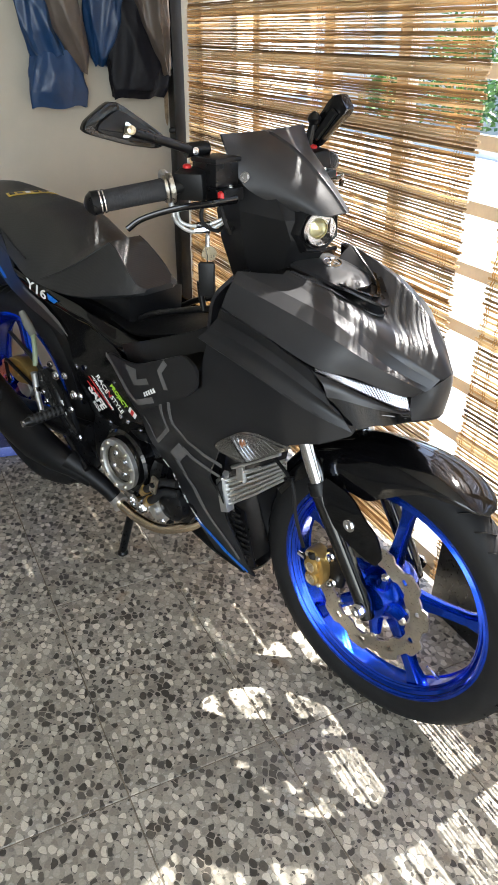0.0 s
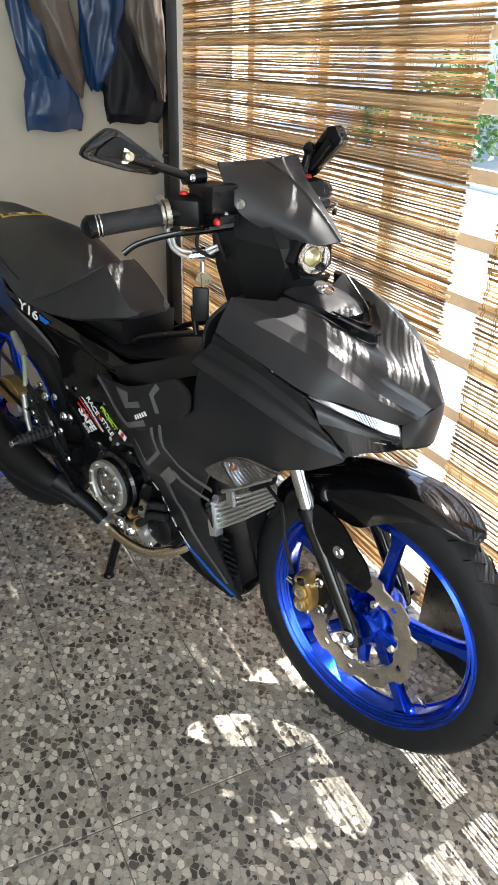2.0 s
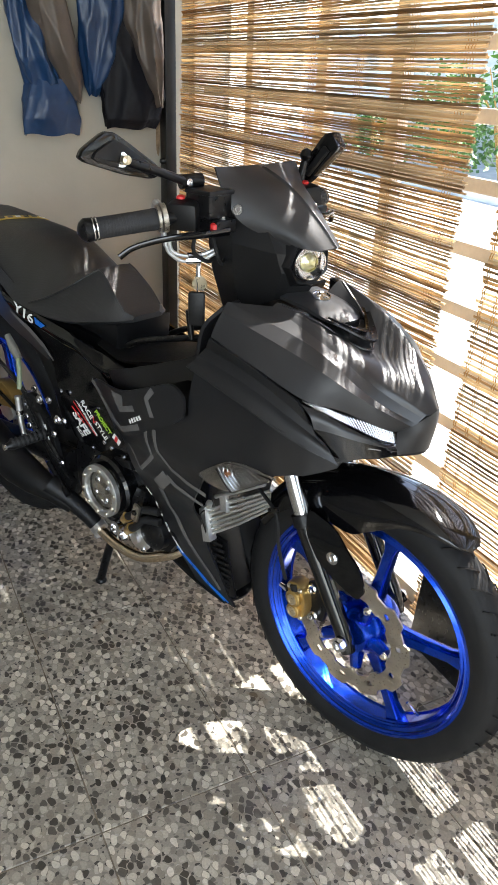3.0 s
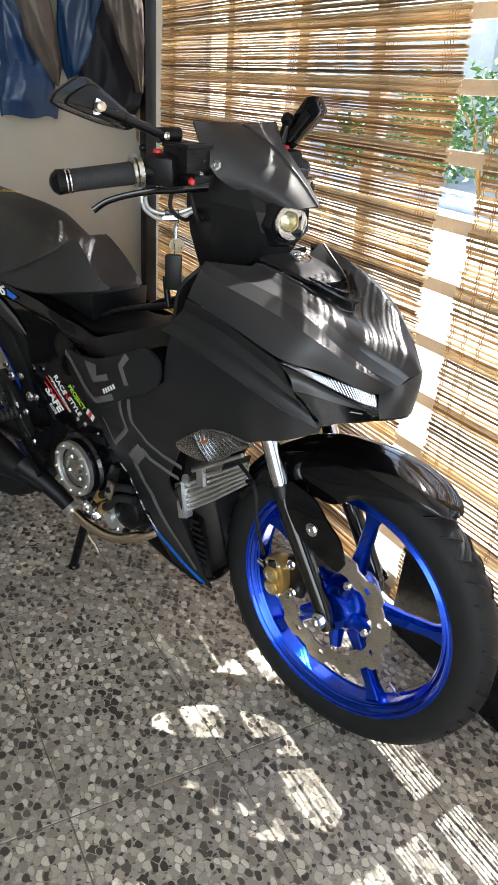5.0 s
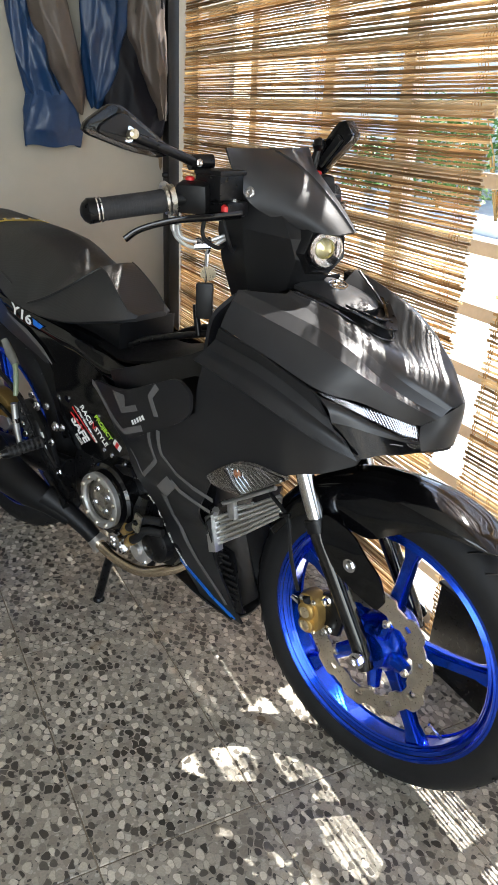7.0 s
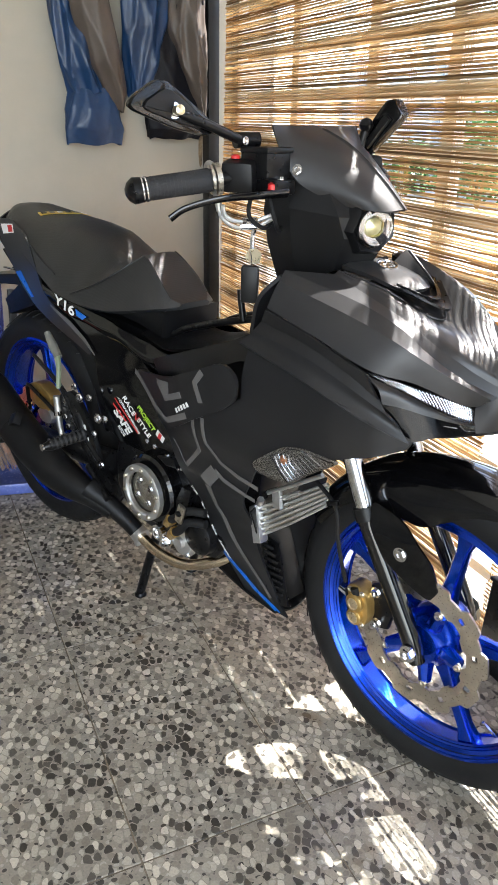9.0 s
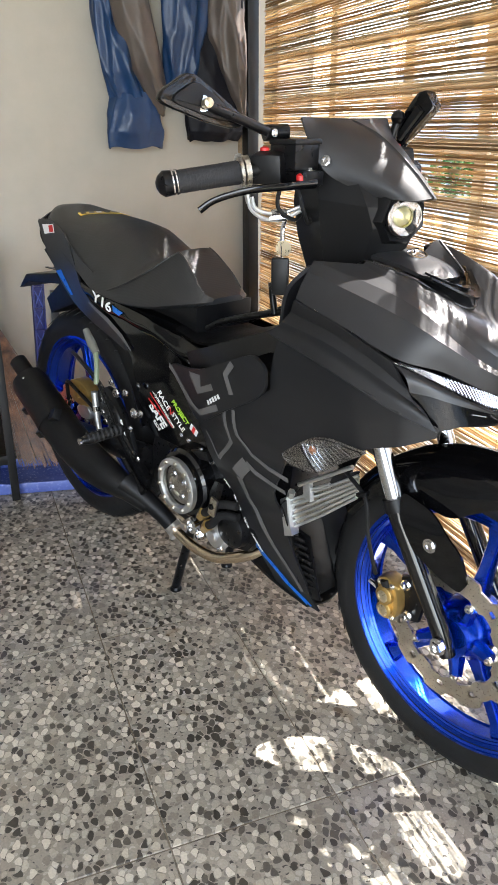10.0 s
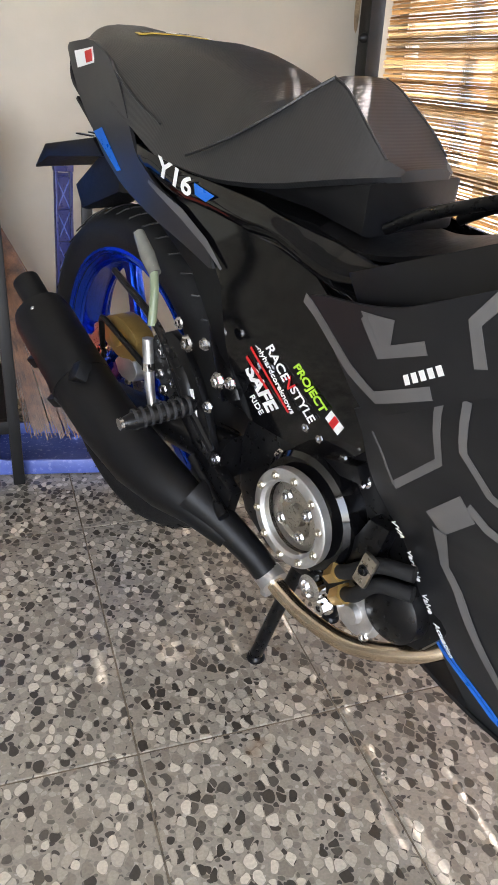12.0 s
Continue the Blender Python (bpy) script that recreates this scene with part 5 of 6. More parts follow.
for s in (-1, 1):
    tag = part("warning_label", skin([(-1.225, 0.862), (-1.165, 0.868), (-1.16, 0.848), (-1.215, 0.84)], lambda x, z: tailw(x, z) + 0.001, s, 0.0008), WHITE, bike, "white and red warning label")
    part("red_field", skin([(-1.19, 0.862), (-1.168, 0.865), (-1.164, 0.85), (-1.185, 0.847)], lambda x, z: tailw(x, z) + 0.002, s, 0.0008), RED, tag)

# ---- engine ----
eng = part("engine", join(prism(rounded([(-0.8, 0.3), (-0.72, 0.25), (-0.47, 0.25), (-0.42, 0.32), (-0.44, 0.42), (-0.55, 0.5), (-0.72, 0.5), (-0.8, 0.42)], 1, 0.2), -0.078, 0.1, 0.012), prism([(-0.52, 0.33), (-0.36, 0.36), (-0.34, 0.5), (-0.5, 0.48)], -0.07, 0.07, 0.01)), FRAME, bike, "black engine block")
CL = (-0.636, 0.372)
part("clutch_case", lathe([(0.08, 0), (0.078, 0.028), (0.072, 0.034), (0.06, 0.034)], (CL[0], -0.076, CL[1]), (0, -1, 0), 56), GLOSS, eng, "black clutch casing")
ring = part("clutch_ring", lathe([(0.063, 0), (0.063, 0.011), (0.06, 0.0135), (0.05, 0.0135), (0.046, 0.01), (0.046, 0)], (CL[0], -0.119, CL[1]), (0, -1, 0), 56, True), ALU, eng, "silver ring of the clear clutch cover")
part("cover_glass", lathe([(0.047, 0), (0.047, 0.004), (0.001, 0.0045)], (CL[0], -0.124, CL[1]), (0, -1, 0), 40), LENS, ring, "clear window")
part("pressure_plate", join(lathe([(0.045, 0), (0.045, 0.006), (0.03, 0.01), (0.028, 0.004), (0.015, 0.004), (0.013, 0.012), (0.001, 0.013)], (CL[0], -0.108, CL[1]), (0, -1, 0), 40)), STEEL, ring)
for k in range(10):
    a = math.radians(36 * k + 10)
    part("ring_screw", bolt((CL[0] + 0.055 * math.cos(a), -0.132, CL[1] + 0.055 * math.sin(a)), r=0.0042, h=0.004), STEEL, ring)
for k in range(4):
    a = math.radians(90 * k + 30)
    part("spring_bolt", bolt((CL[0] + 0.026 * math.cos(a), -0.118, CL[1] + 0.026 * math.sin(a)), r=0.006, h=0.006), CHROME, ring)
for x, z in ((-0.71, 0.413), (-0.64, 0.465), (-0.6, 0.455), (-0.665, 0.47), (-0.575, 0.4), (-0.565, 0.44), (-0.715, 0.33), (-0.545, 0.36)):
    part("case_bolt", bolt((x, -0.079, z), r=0.0055, h=0.009), CHROME, eng)
part("case_rib", join(prism([(-0.585, 0.33), (-0.54, 0.41), (-0.51, 0.41), (-0.54, 0.31)], -0.098, -0.07, 0.004), prism([(-0.625, 0.45), (-0.57, 0.462), (-0.56, 0.442), (-0.61, 0.436)], -0.095, -0.07, 0.004)), FRAME, eng)
part("water_pump", lathe([(0.034, 0), (0.036, 0.012), (0.03, 0.02), (0.014, 0.022), (0.012, 0.03), (0.002, 0.03)], (-0.54, -0.082, 0.282), (0, -1, 0), 32), ALU, eng, "silver water pump cover")
part("oil_filter_case", lathe([(0.042, 0), (0.04, 0.018), (0.03, 0.026), (0.01, 0.028)], (-0.495, -0.078, 0.31), (0, -1, 0), 32), FRAME, eng)
part("oil_cap", lathe([(0.018, 0), (0.018, 0.012), (0.012, 0.014), (0.011, 0.008), (0.004, 0.008)], (-0.604, -0.104, 0.283), (0, -1, 0), 24), CHROME, eng, "chrome banjo fitting")
part("drain_bolt", bolt((-0.583, -0.104, 0.266), r=0.009, h=0.014), CHROME, eng)
for x, z in ((-0.522, 0.258), (-0.56, 0.3)):
    part("pump_screw", bolt((x, -0.1, z), r=0.005, h=0.006), CHROME, eng)
for k, (x0, z0, x1, z1) in enumerate(((-0.572, 0.322, -0.49, 0.375), (-0.56, 0.297, -0.488, 0.35))):
    h = part("oil_hose", tube([(x0 + 0.005, -0.106, z0 + 0.004), (x0 + 0.025, -0.11, z0 + 0.018), (x1 - 0.02, -0.108, z1 - 0.006), (x1 + 0.02, -0.095, z1)], 0.0092, 12, 20), RUBBER, eng, "black oil cooler hose")
    part("hose_fitting", tube([(x0 - 0.012, -0.102, z0 - 0.012), (x0 + 0.008, -0.107, z0 + 0.007)], [0.0115, 0.0135], 6), GOLD, h, "gold hose fitting")
part("hose_bracket", box((0, 0, 0), (0.02, 0.007, 0.045), 0.003, Matrix.Translation((-0.514, -0.124, 0.367)) @ pose(0, 0, 0, 0, 18, 0)), STEEL, eng, "silver hose bracket")
part("bracket_bolt", bolt((-0.514, -0.128, 0.369), r=0.005, h=0.004), FRAME, eng)

# ---- oil cooler between fairing and fork ----
cool = part("oil_cooler", box((0, 0, 0), (0.014, 0.005, 0.06), 0.002, Matrix.Translation((-0.338, -0.08, 0.4)) @ pose(0, 0, 0, 0, 14, 0)), ALU, bike, "silver finned oil cooler")
for k in range(6):
    u = k / 5
    part("fin", tube([(-0.345 + 0.012 * u, -0.082, 0.428 - 0.052 * u), (-0.265 + 0.006 * u, -0.07, 0.482 - 0.05 * u), (-0.2, -0.05, 0.524 - 0.042 * u)], 0.003, 8), ALU, cool)
    if k < 5:
        part("fin_mesh", loft([[(-0.343 + 0.012 * u, -0.078, 0.426 - 0.052 * u), (-0.2, -0.046, 0.522 - 0.042 * u)], [(-0.341 + 0.012 * u, -0.078, 0.416 - 0.052 * u), (-0.2, -0.046, 0.514 - 0.042 * u)]], 2, 40, 0.001), STEEL, cool)
part("cooler_end", prism([(-0.352, 0.435), (-0.335, 0.445), (-0.318, 0.37), (-0.338, 0.362)], -0.092, -0.07, 0.003), ALU, cool)
part("cooler_frame", join(tube([(-0.31, -0.084, 0.478), (-0.25, -0.082, 0.515), (-0.19, -0.078, 0.553)], 0.0042, 8), tube([(-0.3, -0.08, 0.466), (-0.24, -0.078, 0.503)], 0.003, 8), prism([(-0.3, 0.488), (-0.282, 0.492), (-0.278, 0.455), (-0.296, 0.455)], -0.086, -0.076, 0.002)), ALU, cool)
part("cooler_fitting", tube([(-0.33, -0.085, 0.448), (-0.322, -0.09, 0.462)], 0.007, 6), ALU, cool)
guard = part("radiator_guard", prism([(-0.345, 0.36), (-0.31, 0.355), (-0.28, 0.225), (-0.3, 0.22)], -0.05, -0.045, 0.002), FRAME, bike, "black slotted radiator guard")
for k in range(9):
    part("louvre", box((0, 0, 0), (0.03, 0.004, 0.007), 0.001, Matrix.Translation((-0.326 + 0.004 * k, -0.066 + 0.0025 * k, 0.352 - 0.0155 * k)) @ pose(0, 0, 0, 0, 12, 20)), FRAME, guard)
hose = part("brake_hose", tube([(-0.241, -0.06, 0.54), (-0.196, -0.075, 0.53), (-0.158, -0.085, 0.516), (-0.144, -0.09, 0.496), (-0.14, -0.09, 0.457), (-0.132, -0.085, 0.41), (-0.128, -0.075, 0.371)], 0.0036, 8, 40), RUBBER, bike, "black front brake hose")
part("hose_clip", box((0, 0, 0), (0.022, 0.01, 0.008), 0.002, Matrix.Translation((-0.158, -0.087, 0.516)) @ pose(0, 0, 0, 0, -20, 0)), FRAME, hose)

# ---- front caliper ----
cal = part("front_caliper", join(prism(rounded([(-0.13, 0.36), (-0.1, 0.375), (-0.075, 0.35), (-0.07, 0.3), (-0.09, 0.278), (-0.115, 0.29), (-0.125, 0.32)], 1, 0.25), -0.098, -0.062, 0.006), lathe([(0.019, 0), (0.019, 0.01), (0.015, 0.013)], (-0.1, -0.096, 0.335), (0, -1, 0), 24), lathe([(0.017, 0), (0.017, 0.01), (0.013, 0.013)], (-0.098, -0.096, 0.305), (0, -1, 0), 24)), GOLD, bike, "gold two-piston brake caliper")
part("bleed_nipple", tube([(-0.122, -0.09, 0.335), (-0.145, -0.095, 0.345)], [0.006, 0.004], 8), CHROME, cal)
part("caliper_bracket", prism([(-0.085, 0.37), (-0.05, 0.39), (-0.03, 0.34), (-0.04, 0.29), (-0.075, 0.28)], -0.075, -0.062, 0.003), FRAME, cal)
for x, z in ((-0.07, 0.362), (-0.062, 0.297)):
    part("caliper_bolt", bolt((x, -0.076, z), r=0.008, h=0.012), CHROME, cal)
part("hose_end", tube([(-0.105, -0.1, 0.365), (-0.1, -0.098, 0.35)], 0.008, 8), RUBBER, cal)
for x, z in ((-0.1, 0.335), (-0.098, 0.305)):
    part("piston_cap", lathe([(0.012, 0), (0.012, 0.002), (0.009, 0.003), (0.0085, 0.001), (0.001, 0.001)], (x, -0.1085, z), (0, -1, 0), 20), BRASS, cal)
for x, z in ((-0.116, 0.357), (-0.083, 0.29), (-0.088, 0.357)):
    part("body_screw", bolt((x, -0.0975, z), r=0.0045, h=0.004), STEEL, cal)
part("caliper_slot", box((0, 0, 0), (0.006, 0.004, 0.06), 0.001, Matrix.Translation((-0.119, -0.0975, 0.325)) @ pose(0, 0, 0, 0, -12, 0)), FRAME, cal)
for ob in [cal] + list(cal.children):
    ob.data.transform(Matrix.Translation((-0.1, 0.012, 0.338)) @ Matrix.Scale(0.9, 4) @ Matrix.Translation((0.098, 0, -0.33)))

# ---- exhaust ----
ex = part("exhaust_header", tube([(-0.42, -0.02, 0.3), (-0.45, -0.05, 0.262), (-0.5, -0.075, 0.235), (-0.56, -0.085, 0.212), (-0.63, -0.088, 0.208), (-0.68, -0.089, 0.218), (-0.71, -0.09, 0.231)], 0.012, 20, 40), TITAN, bike, "heat-tinted metal exhaust pipe")
part("link_pipe", tube([(-0.705, -0.09, 0.229), (-0.735, -0.1, 0.255), (-0.778, -0.12, 0.29), (-0.82, -0.142, 0.322)], [0.019, 0.02, 0.023, 0.028], 20, 20), MUFFLER, ex)
part("pipe_clamp", join(tube([(-0.694, -0.0895, 0.224), (-0.712, -0.09, 0.232)], 0.0205, 20), box((-0.706, -0.094, 0.206), (0.012, 0.012, 0.014), 0.002)), ALU, ex, "silver pipe clamp")
muf = part("muffler", tube([(-0.765, -0.115, 0.272), (-0.81, -0.138, 0.3), (-0.86, -0.153, 0.318), (-0.92, -0.163, 0.336), (-1.0, -0.168, 0.366), (-1.08, -0.17, 0.405), (-1.195, -0.171, 0.473), (-1.21, -0.171, 0.482), (-1.216, -0.171, 0.4855)], [0.021, 0.026, 0.037, 0.044, 0.046, 0.047, 0.0465, 0.043, 0.03], 36), MUFFLER, bike, "matt black muffler")
part("tail_pipe", join(tube([(-1.2, -0.17, 0.487), (-1.255, -0.172, 0.522)], 0.022, 24), tube([(-1.254, -0.172, 0.5214), (-1.2565, -0.172, 0.523)], 0.0175, 24)), MUFFLER, muf)
for p in ((-1.16, -0.206, 0.42), (-1.09, -0.208, 0.378)):
    part("muffler_lug", box((0, 0, 0), (0.03, 0.014, 0.02), 0.004, Matrix.Translation(p) @ pose(0, 0, 0, 30, -20, 0)), MUFFLER, muf)
part("muffler_strap", tube([(-1.09, -0.1698, 0.411), (-1.076, -0.1697, 0.4027)], 0.0485, 36), MUFFLER, muf)
part("muffler_plate", box((0, 0, 0), (0.05, 0.02, 0.03), 0.004, Matrix.Translation((-1.05, -0.19, 0.432)) @ pose(0, 0, 0, -35, -28, 0)), MUFFLER, muf)
part("rivet", lathe([(0.005, 0), (0.004, 0.003), (0.001, 0.004)], (-1.175, -0.198, 0.5), (0, -0.6, 0.8), 10), CHROME, muf)
part("pipe_hanger", prism([(-0.83, 0.29), (-0.78, 0.28), (-0.76, 0.34), (-0.81, 0.37)], -0.12, -0.1, 0.004), FRAME, muf)

# ---- rear set, swing arm, rear brake ----
plate = part("rear_set_plate", prism(rounded([(-0.97, 0.5), (-0.9, 0.53), (-0.84, 0.46), (-0.8, 0.36), (-0.83, 0.34), (-0.88, 0.4), (-0.95, 0.44)], 1, 0.2), -0.115, -0.102, 0.003), FRAME, bike, "black foot peg plate")
part("foot_peg", tube([(-0.86, -0.11, 0.435), (-0.875, -0.2, 0.425), (-0.878, -0.215, 0.424)], [0.013, 0.012, 0.007], 14), FRAME, plate, "black knurled foot peg")
for k in range(8):
    part("peg_ring", tube([(-0.861 - 0.0022 * k, -0.12 - 0.0105 * k, 0.4345 - 0.0012 * k), (-0.862 - 0.0022 * k, -0.1245 - 0.0105 * k, 0.434 - 0.0012 * k)], 0.0145, 14), GRIP, plate)
part("peg_tip", tube([(-0.878, -0.214, 0.424), (-0.8785, -0.219, 0.4237)], 0.0085, 10), CHROME, plate)
part("brake_pedal", tube([(-0.85, -0.12, 0.36), (-0.8, -0.125, 0.33), (-0.76, -0.13, 0.31)], [0.008, 0.007, 0.009], 10, 12), FRAME, plate)
for x, z in ((-0.87, 0.52), (-0.83, 0.385), (-0.93, 0.49), (-0.8, 0.49), (-0.89, 0.42)):
    part("plate_bolt", bolt((x, -0.116, z), r=0.009, h=0.007), CHROME, plate)
for x, z in ((-0.885, 0.544), (-0.827, 0.532), (-0.771, 0.497), (-0.817, 0.448), (-0.795, 0.38), (-0.934, 0.456), (-0.924, 0.435), (-0.898, 0.454)):
    part("link_bolt", bolt((x, -0.118, z), r=0.0065, h=0.007), CHROME, plate)
part("brake_rod", tube([(-1.091, -0.1, 0.568), (-0.972, -0.11, 0.529), (-0.921, -0.114, 0.494), (-0.878, -0.116, 0.441), (-0.81, -0.116, 0.383)], [0.005, 0.006, 0.007, 0.007, 0.006], 8, 20), FRAME, plate)
part("link_arm", tube([(-0.93, -0.113, 0.5), (-0.88, -0.115, 0.47), (-0.845, -0.116, 0.4), (-0.8, -0.116, 0.37)], [0.009, 0.011, 0.011, 0.009], 8, 16, 0.5), FRAME, plate)
part("plate_print", prism([(-0.868, 0.455), (-0.858, 0.458), (-0.838, 0.395), (-0.848, 0.392)], -0.1165, -0.115), WHITE, plate)
part("swing_arm", join(*[tube([(-0.8, s * 0.08, 0.37), (-0.95, s * 0.085, 0.36), (RA[0] - 0.03, s * 0.085, RA[1])], [0.03, 0.027, 0.022], 14) for s in (-1, 1)]), FRAME, bike, "black swing arm")
part("axle_nut_rear", bolt((RA[0], -0.107, RA[1]), r=0.014, h=0.016), CHROME, bike)
rc = part("rear_caliper", join(prism(rounded([(-1.16, 0.48), (-1.1, 0.5), (-1.03, 0.47), (-1.04, 0.42), (-1.1, 0.41), (-1.16, 0.43)], 1, 0.2), -0.098, -0.055, 0.006), lathe([(0.018, 0), (0.018, 0.01), (0.013, 0.012)], (-1.1, -0.097, 0.455), (0, -1, 0), 20)), GOLD, bike, "gold rear brake caliper")
part("caliper_guard", tube([(-1.15, -0.105, 0.4), (-1.143, -0.11, 0.478), (-1.135, -0.112, 0.487), (-1.12, -0.112, 0.485), (-0.96, -0.112, 0.43)], 0.006, 8), FRAME, rc)
part("lower_body", prism(rounded([(-1.12, 0.41), (-1.05, 0.425), (-1.03, 0.4), (-1.05, 0.375), (-1.1, 0.375)], 1, 0.2), -0.1, -0.06, 0.006), ALU, rc, "silver lower caliper body")
part("caliper_bolt", bolt((-1.155, -0.1, 0.415), r=0.01, h=0.012), CHROME, rc)
for ob in [rc] + list(rc.children):
    ob.data.transform(Matrix.Translation((-1.09, -0.08, 0.46)) @ Matrix.Scale(0.82, 4) @ Matrix.Translation((1.095, 0.08, -0.455)))
mc = part("rear_master_cylinder", tube([(-0.965, -0.12, 0.5), (-0.962, -0.12, 0.43), (-0.95, -0.12, 0.38)], [0.0085, 0.008, 0.006], 12), ALU, bike, "silver rear brake cylinder")
part("fluid_hose", tube([(-0.98, -0.1, 0.597), (-0.965, -0.108, 0.565), (-0.957, -0.118, 0.52)], 0.0065, 10, 14), mat("cloudy_hose", (0.2, 0.24, 0.15), 0.35), mc, "cloudy fluid hose")
part("fluid_bottle", tube([(-1.026, -0.095, 0.635), (-0.998, -0.098, 0.608), (-0.975, -0.1, 0.588)], [0.008, 0.0115, 0.009], 14), mat("cloudy_bottle", (0.16, 0.16, 0.14), 0.2), mc, "cloudy white fluid bottle")
part("cylinder_band", tube([(-0.963, -0.12, 0.465), (-0.963, -0.12, 0.453)], 0.0105, 12), CHROME, mc)
part("spring", tube([(-0.93, -0.02, 0.62), (-0.9, -0.02, 0.5), (-0.87, -0.02, 0.42)], 0.03, 16), FRAME, bike)
part("battery_box", prism([(-1.0, 0.72), (-0.7, 0.7), (-0.62, 0.6), (-0.7, 0.47), (-0.84, 0.45), (-0.9, 0.6)], -0.06, 0.06, 0.01), PLASTIC, bike)

# ---- rear end: plate bracket and rear lamp ----
part("tail_end", loft([[(-1.275, -0.06, 0.868), (-1.3, 0, 0.885), (-1.275, 0.06, 0.868)], [(-1.27, -0.064, 0.82), (-1.29, 0, 0.82), (-1.27, 0.064, 0.82)], [(-1.19, -0.07, 0.775), (-1.2, 0, 0.765), (-1.19, 0.07, 0.775)]], 10, 12, 0.005), DARK, bike)
part("tail_belly", loft([[(-1.25, -0.066, 0.8), (-1.26, 0, 0.79), (-1.25, 0.066, 0.8)], [(-1.08, -0.085, 0.705), (-1.08, 0, 0.69), (-1.08, 0.085, 0.705)], [(-0.9, -0.09, 0.64), (-0.9, 0, 0.62), (-0.9, 0.09, 0.64)]], 10, 10, 0.005), PLASTIC, bike)
br = part("plate_bracket", join(prism([(-1.42, 0.676), (-1.37, 0.72), (-1.2, 0.745), (-1.17, 0.72), (-1.36, 0.7)], -0.07, 0.07, 0.004), prism([(-1.32, 0.66), (-1.2, 0.735), (-1.16, 0.72), (-1.17, 0.665), (-1.3, 0.62)], -0.045, 0.045, 0.012)), PLASTIC, bike, "black plate bracket and rear lamp")
part("bracket_slot", join(box((-1.3, -0.03, 0.7395), (0.05, 0.008, 0.002)), box((-1.26, -0.03, 0.745), (0.04, 0.008, 0.002))), FRAME, br)

# ---- centre stand ----
stand = part("centre_stand", join(*[tube([(-0.7, 0.045 + s * 0.07, 0.25), (-0.75, 0.045 + s * 0.08, 0.1), (-0.779, 0.045 + s * 0.084, 0.012), (-0.781, 0.045 + s * 0.084, 0.006)], 0.011, 14) for s in (-1, 1)]), FRAME, bike, "black tubular centre stand")
for s in (-1, 1):
    part("stand_foot", lathe([(0.015, 0), (0.015, 0.005), (0.012, 0.009)], (-0.78, 0.045 + s * 0.084, 0.0005), (0, 0, 1), 20), FRAME, stand)

part("frame_cover", prism([(-0.62, 0.5), (-0.6, 0.69), (-0.45, 0.725), (-0.3, 0.78), (-0.3, 0.6), (-0.45, 0.5)], -0.04, 0.04, 0.006), PLASTIC, bike)

# ---- stickers on the side cover ----
scov = [o for o in bike.children if o.name.startswith("side_cover")][0]


def sticker(text, x, z, size, angle, material, bold=0.012, slant=0.2):
    m = Matrix.Translation((x, -(tailw(x, z) - 0.004) - 0.0022, z)) @ pose(0, 0, 0, 90, 0, 0) @ Matrix.Rotation(radians(angle), 4, "Z")
    lettering(text, size, m, material, scov, bold=bold, slant=slant)


sticker("SAFE", -0.748, 0.494, 0.031, -40, WHITE, 0.035, 0.3)
sticker("RIDE", -0.757, 0.4665, 0.014, -38, WHITE)
sticker("onlyhardcoreknows", -0.718, 0.518, 0.0125, -42, WHITE)
sticker("RACE", -0.712, 0.54, 0.02, -42, WHITE)
sticker("N", -0.692, 0.521, 0.022, -42, RED)
sticker("STYLE", -0.668, 0.501, 0.0185, -38, WHITE)
for pts, w, mt in (([(-0.774, 0.527), (-0.728, 0.491)], 0.005, RED), ([(-0.764, 0.543), (-0.694, 0.479)], 0.004, RED), ([(-0.624, 0.5045), (-0.604, 0.49)], 0.017, WHITE), ([(-0.618, 0.5), (-0.611, 0.495)], 0.017, RED)):
    decal("print_field", band(pts, w), lambda x, z: tailw(x, z) - 0.004, mt, scov, -1, 0.0012 if mt != RED else 0.0016)
sticker("PROJECT", -0.6545, 0.5275, 0.0165, -37, LIME, 0.03)

# ---- things against the back wall ----
def sleeve(centres, seed, a0=0.0, a1=360.0, grow=0.0, folds=0.1, twist=2.0):
    """A hanging tube of cloth: (x, z, width, depth) rings with folds that run and drift downwards."""
    rnd = random.Random(seed)
    ring = [(0.0,) * 4] * 0
    for p, q in zip(centres, centres[1:]):
        ring += [tuple(a + (b - a) * k / 3 for a, b in zip(p, q)) for k in range(3)]
    centres = ring + [centres[-1]]
    ph = [rnd.uniform(0, 6.3) for _ in range(4)]
    rows = []
    for x, z, w, d in centres:
        row = []
        n = 48 if a1 - a0 > 300 else 26
        for k in range(n + 1):
            a = radians(a0 + (a1 - a0) * k / n)
            ridge = lambda v: 1 - 2 * abs(math.sin(v)) ** 0.8
            f = folds * (0.9 * ridge(1.5 * a + ph[0] + twist * 2.5 * z) + 0.8 * ridge(2.5 * a + ph[1] - twist * 4 * z) + 0.6 * ridge(4 * a + ph[2] + 9 * z))
            f += folds * 0.7 * ridge(13 * z + a + ph[3])
            row.append((x + (w / 2 + grow) * (1 + 0.5 * f) * math.cos(a), Y - d / 2 - (d / 2 + grow) * (1 + f) * math.sin(a), z + 0.004 * math.sin(4 * a + ph[1])))
        rows.append(row)
    bm = loft(rows, 90, 97 if a1 - a0 > 300 else 53, 0.003)
    pts = [p for r in rows for p in r]
    low = [min(p[k] for p in pts) - 0.004 for k in range(3)]
    high = [max(p[k] for p in pts) + 0.004 for k in range(3)]
    for v in bm.verts:
        v.co = [min(max(c, a), b) for c, a, b in zip(v.co, low, high)]
    return bm


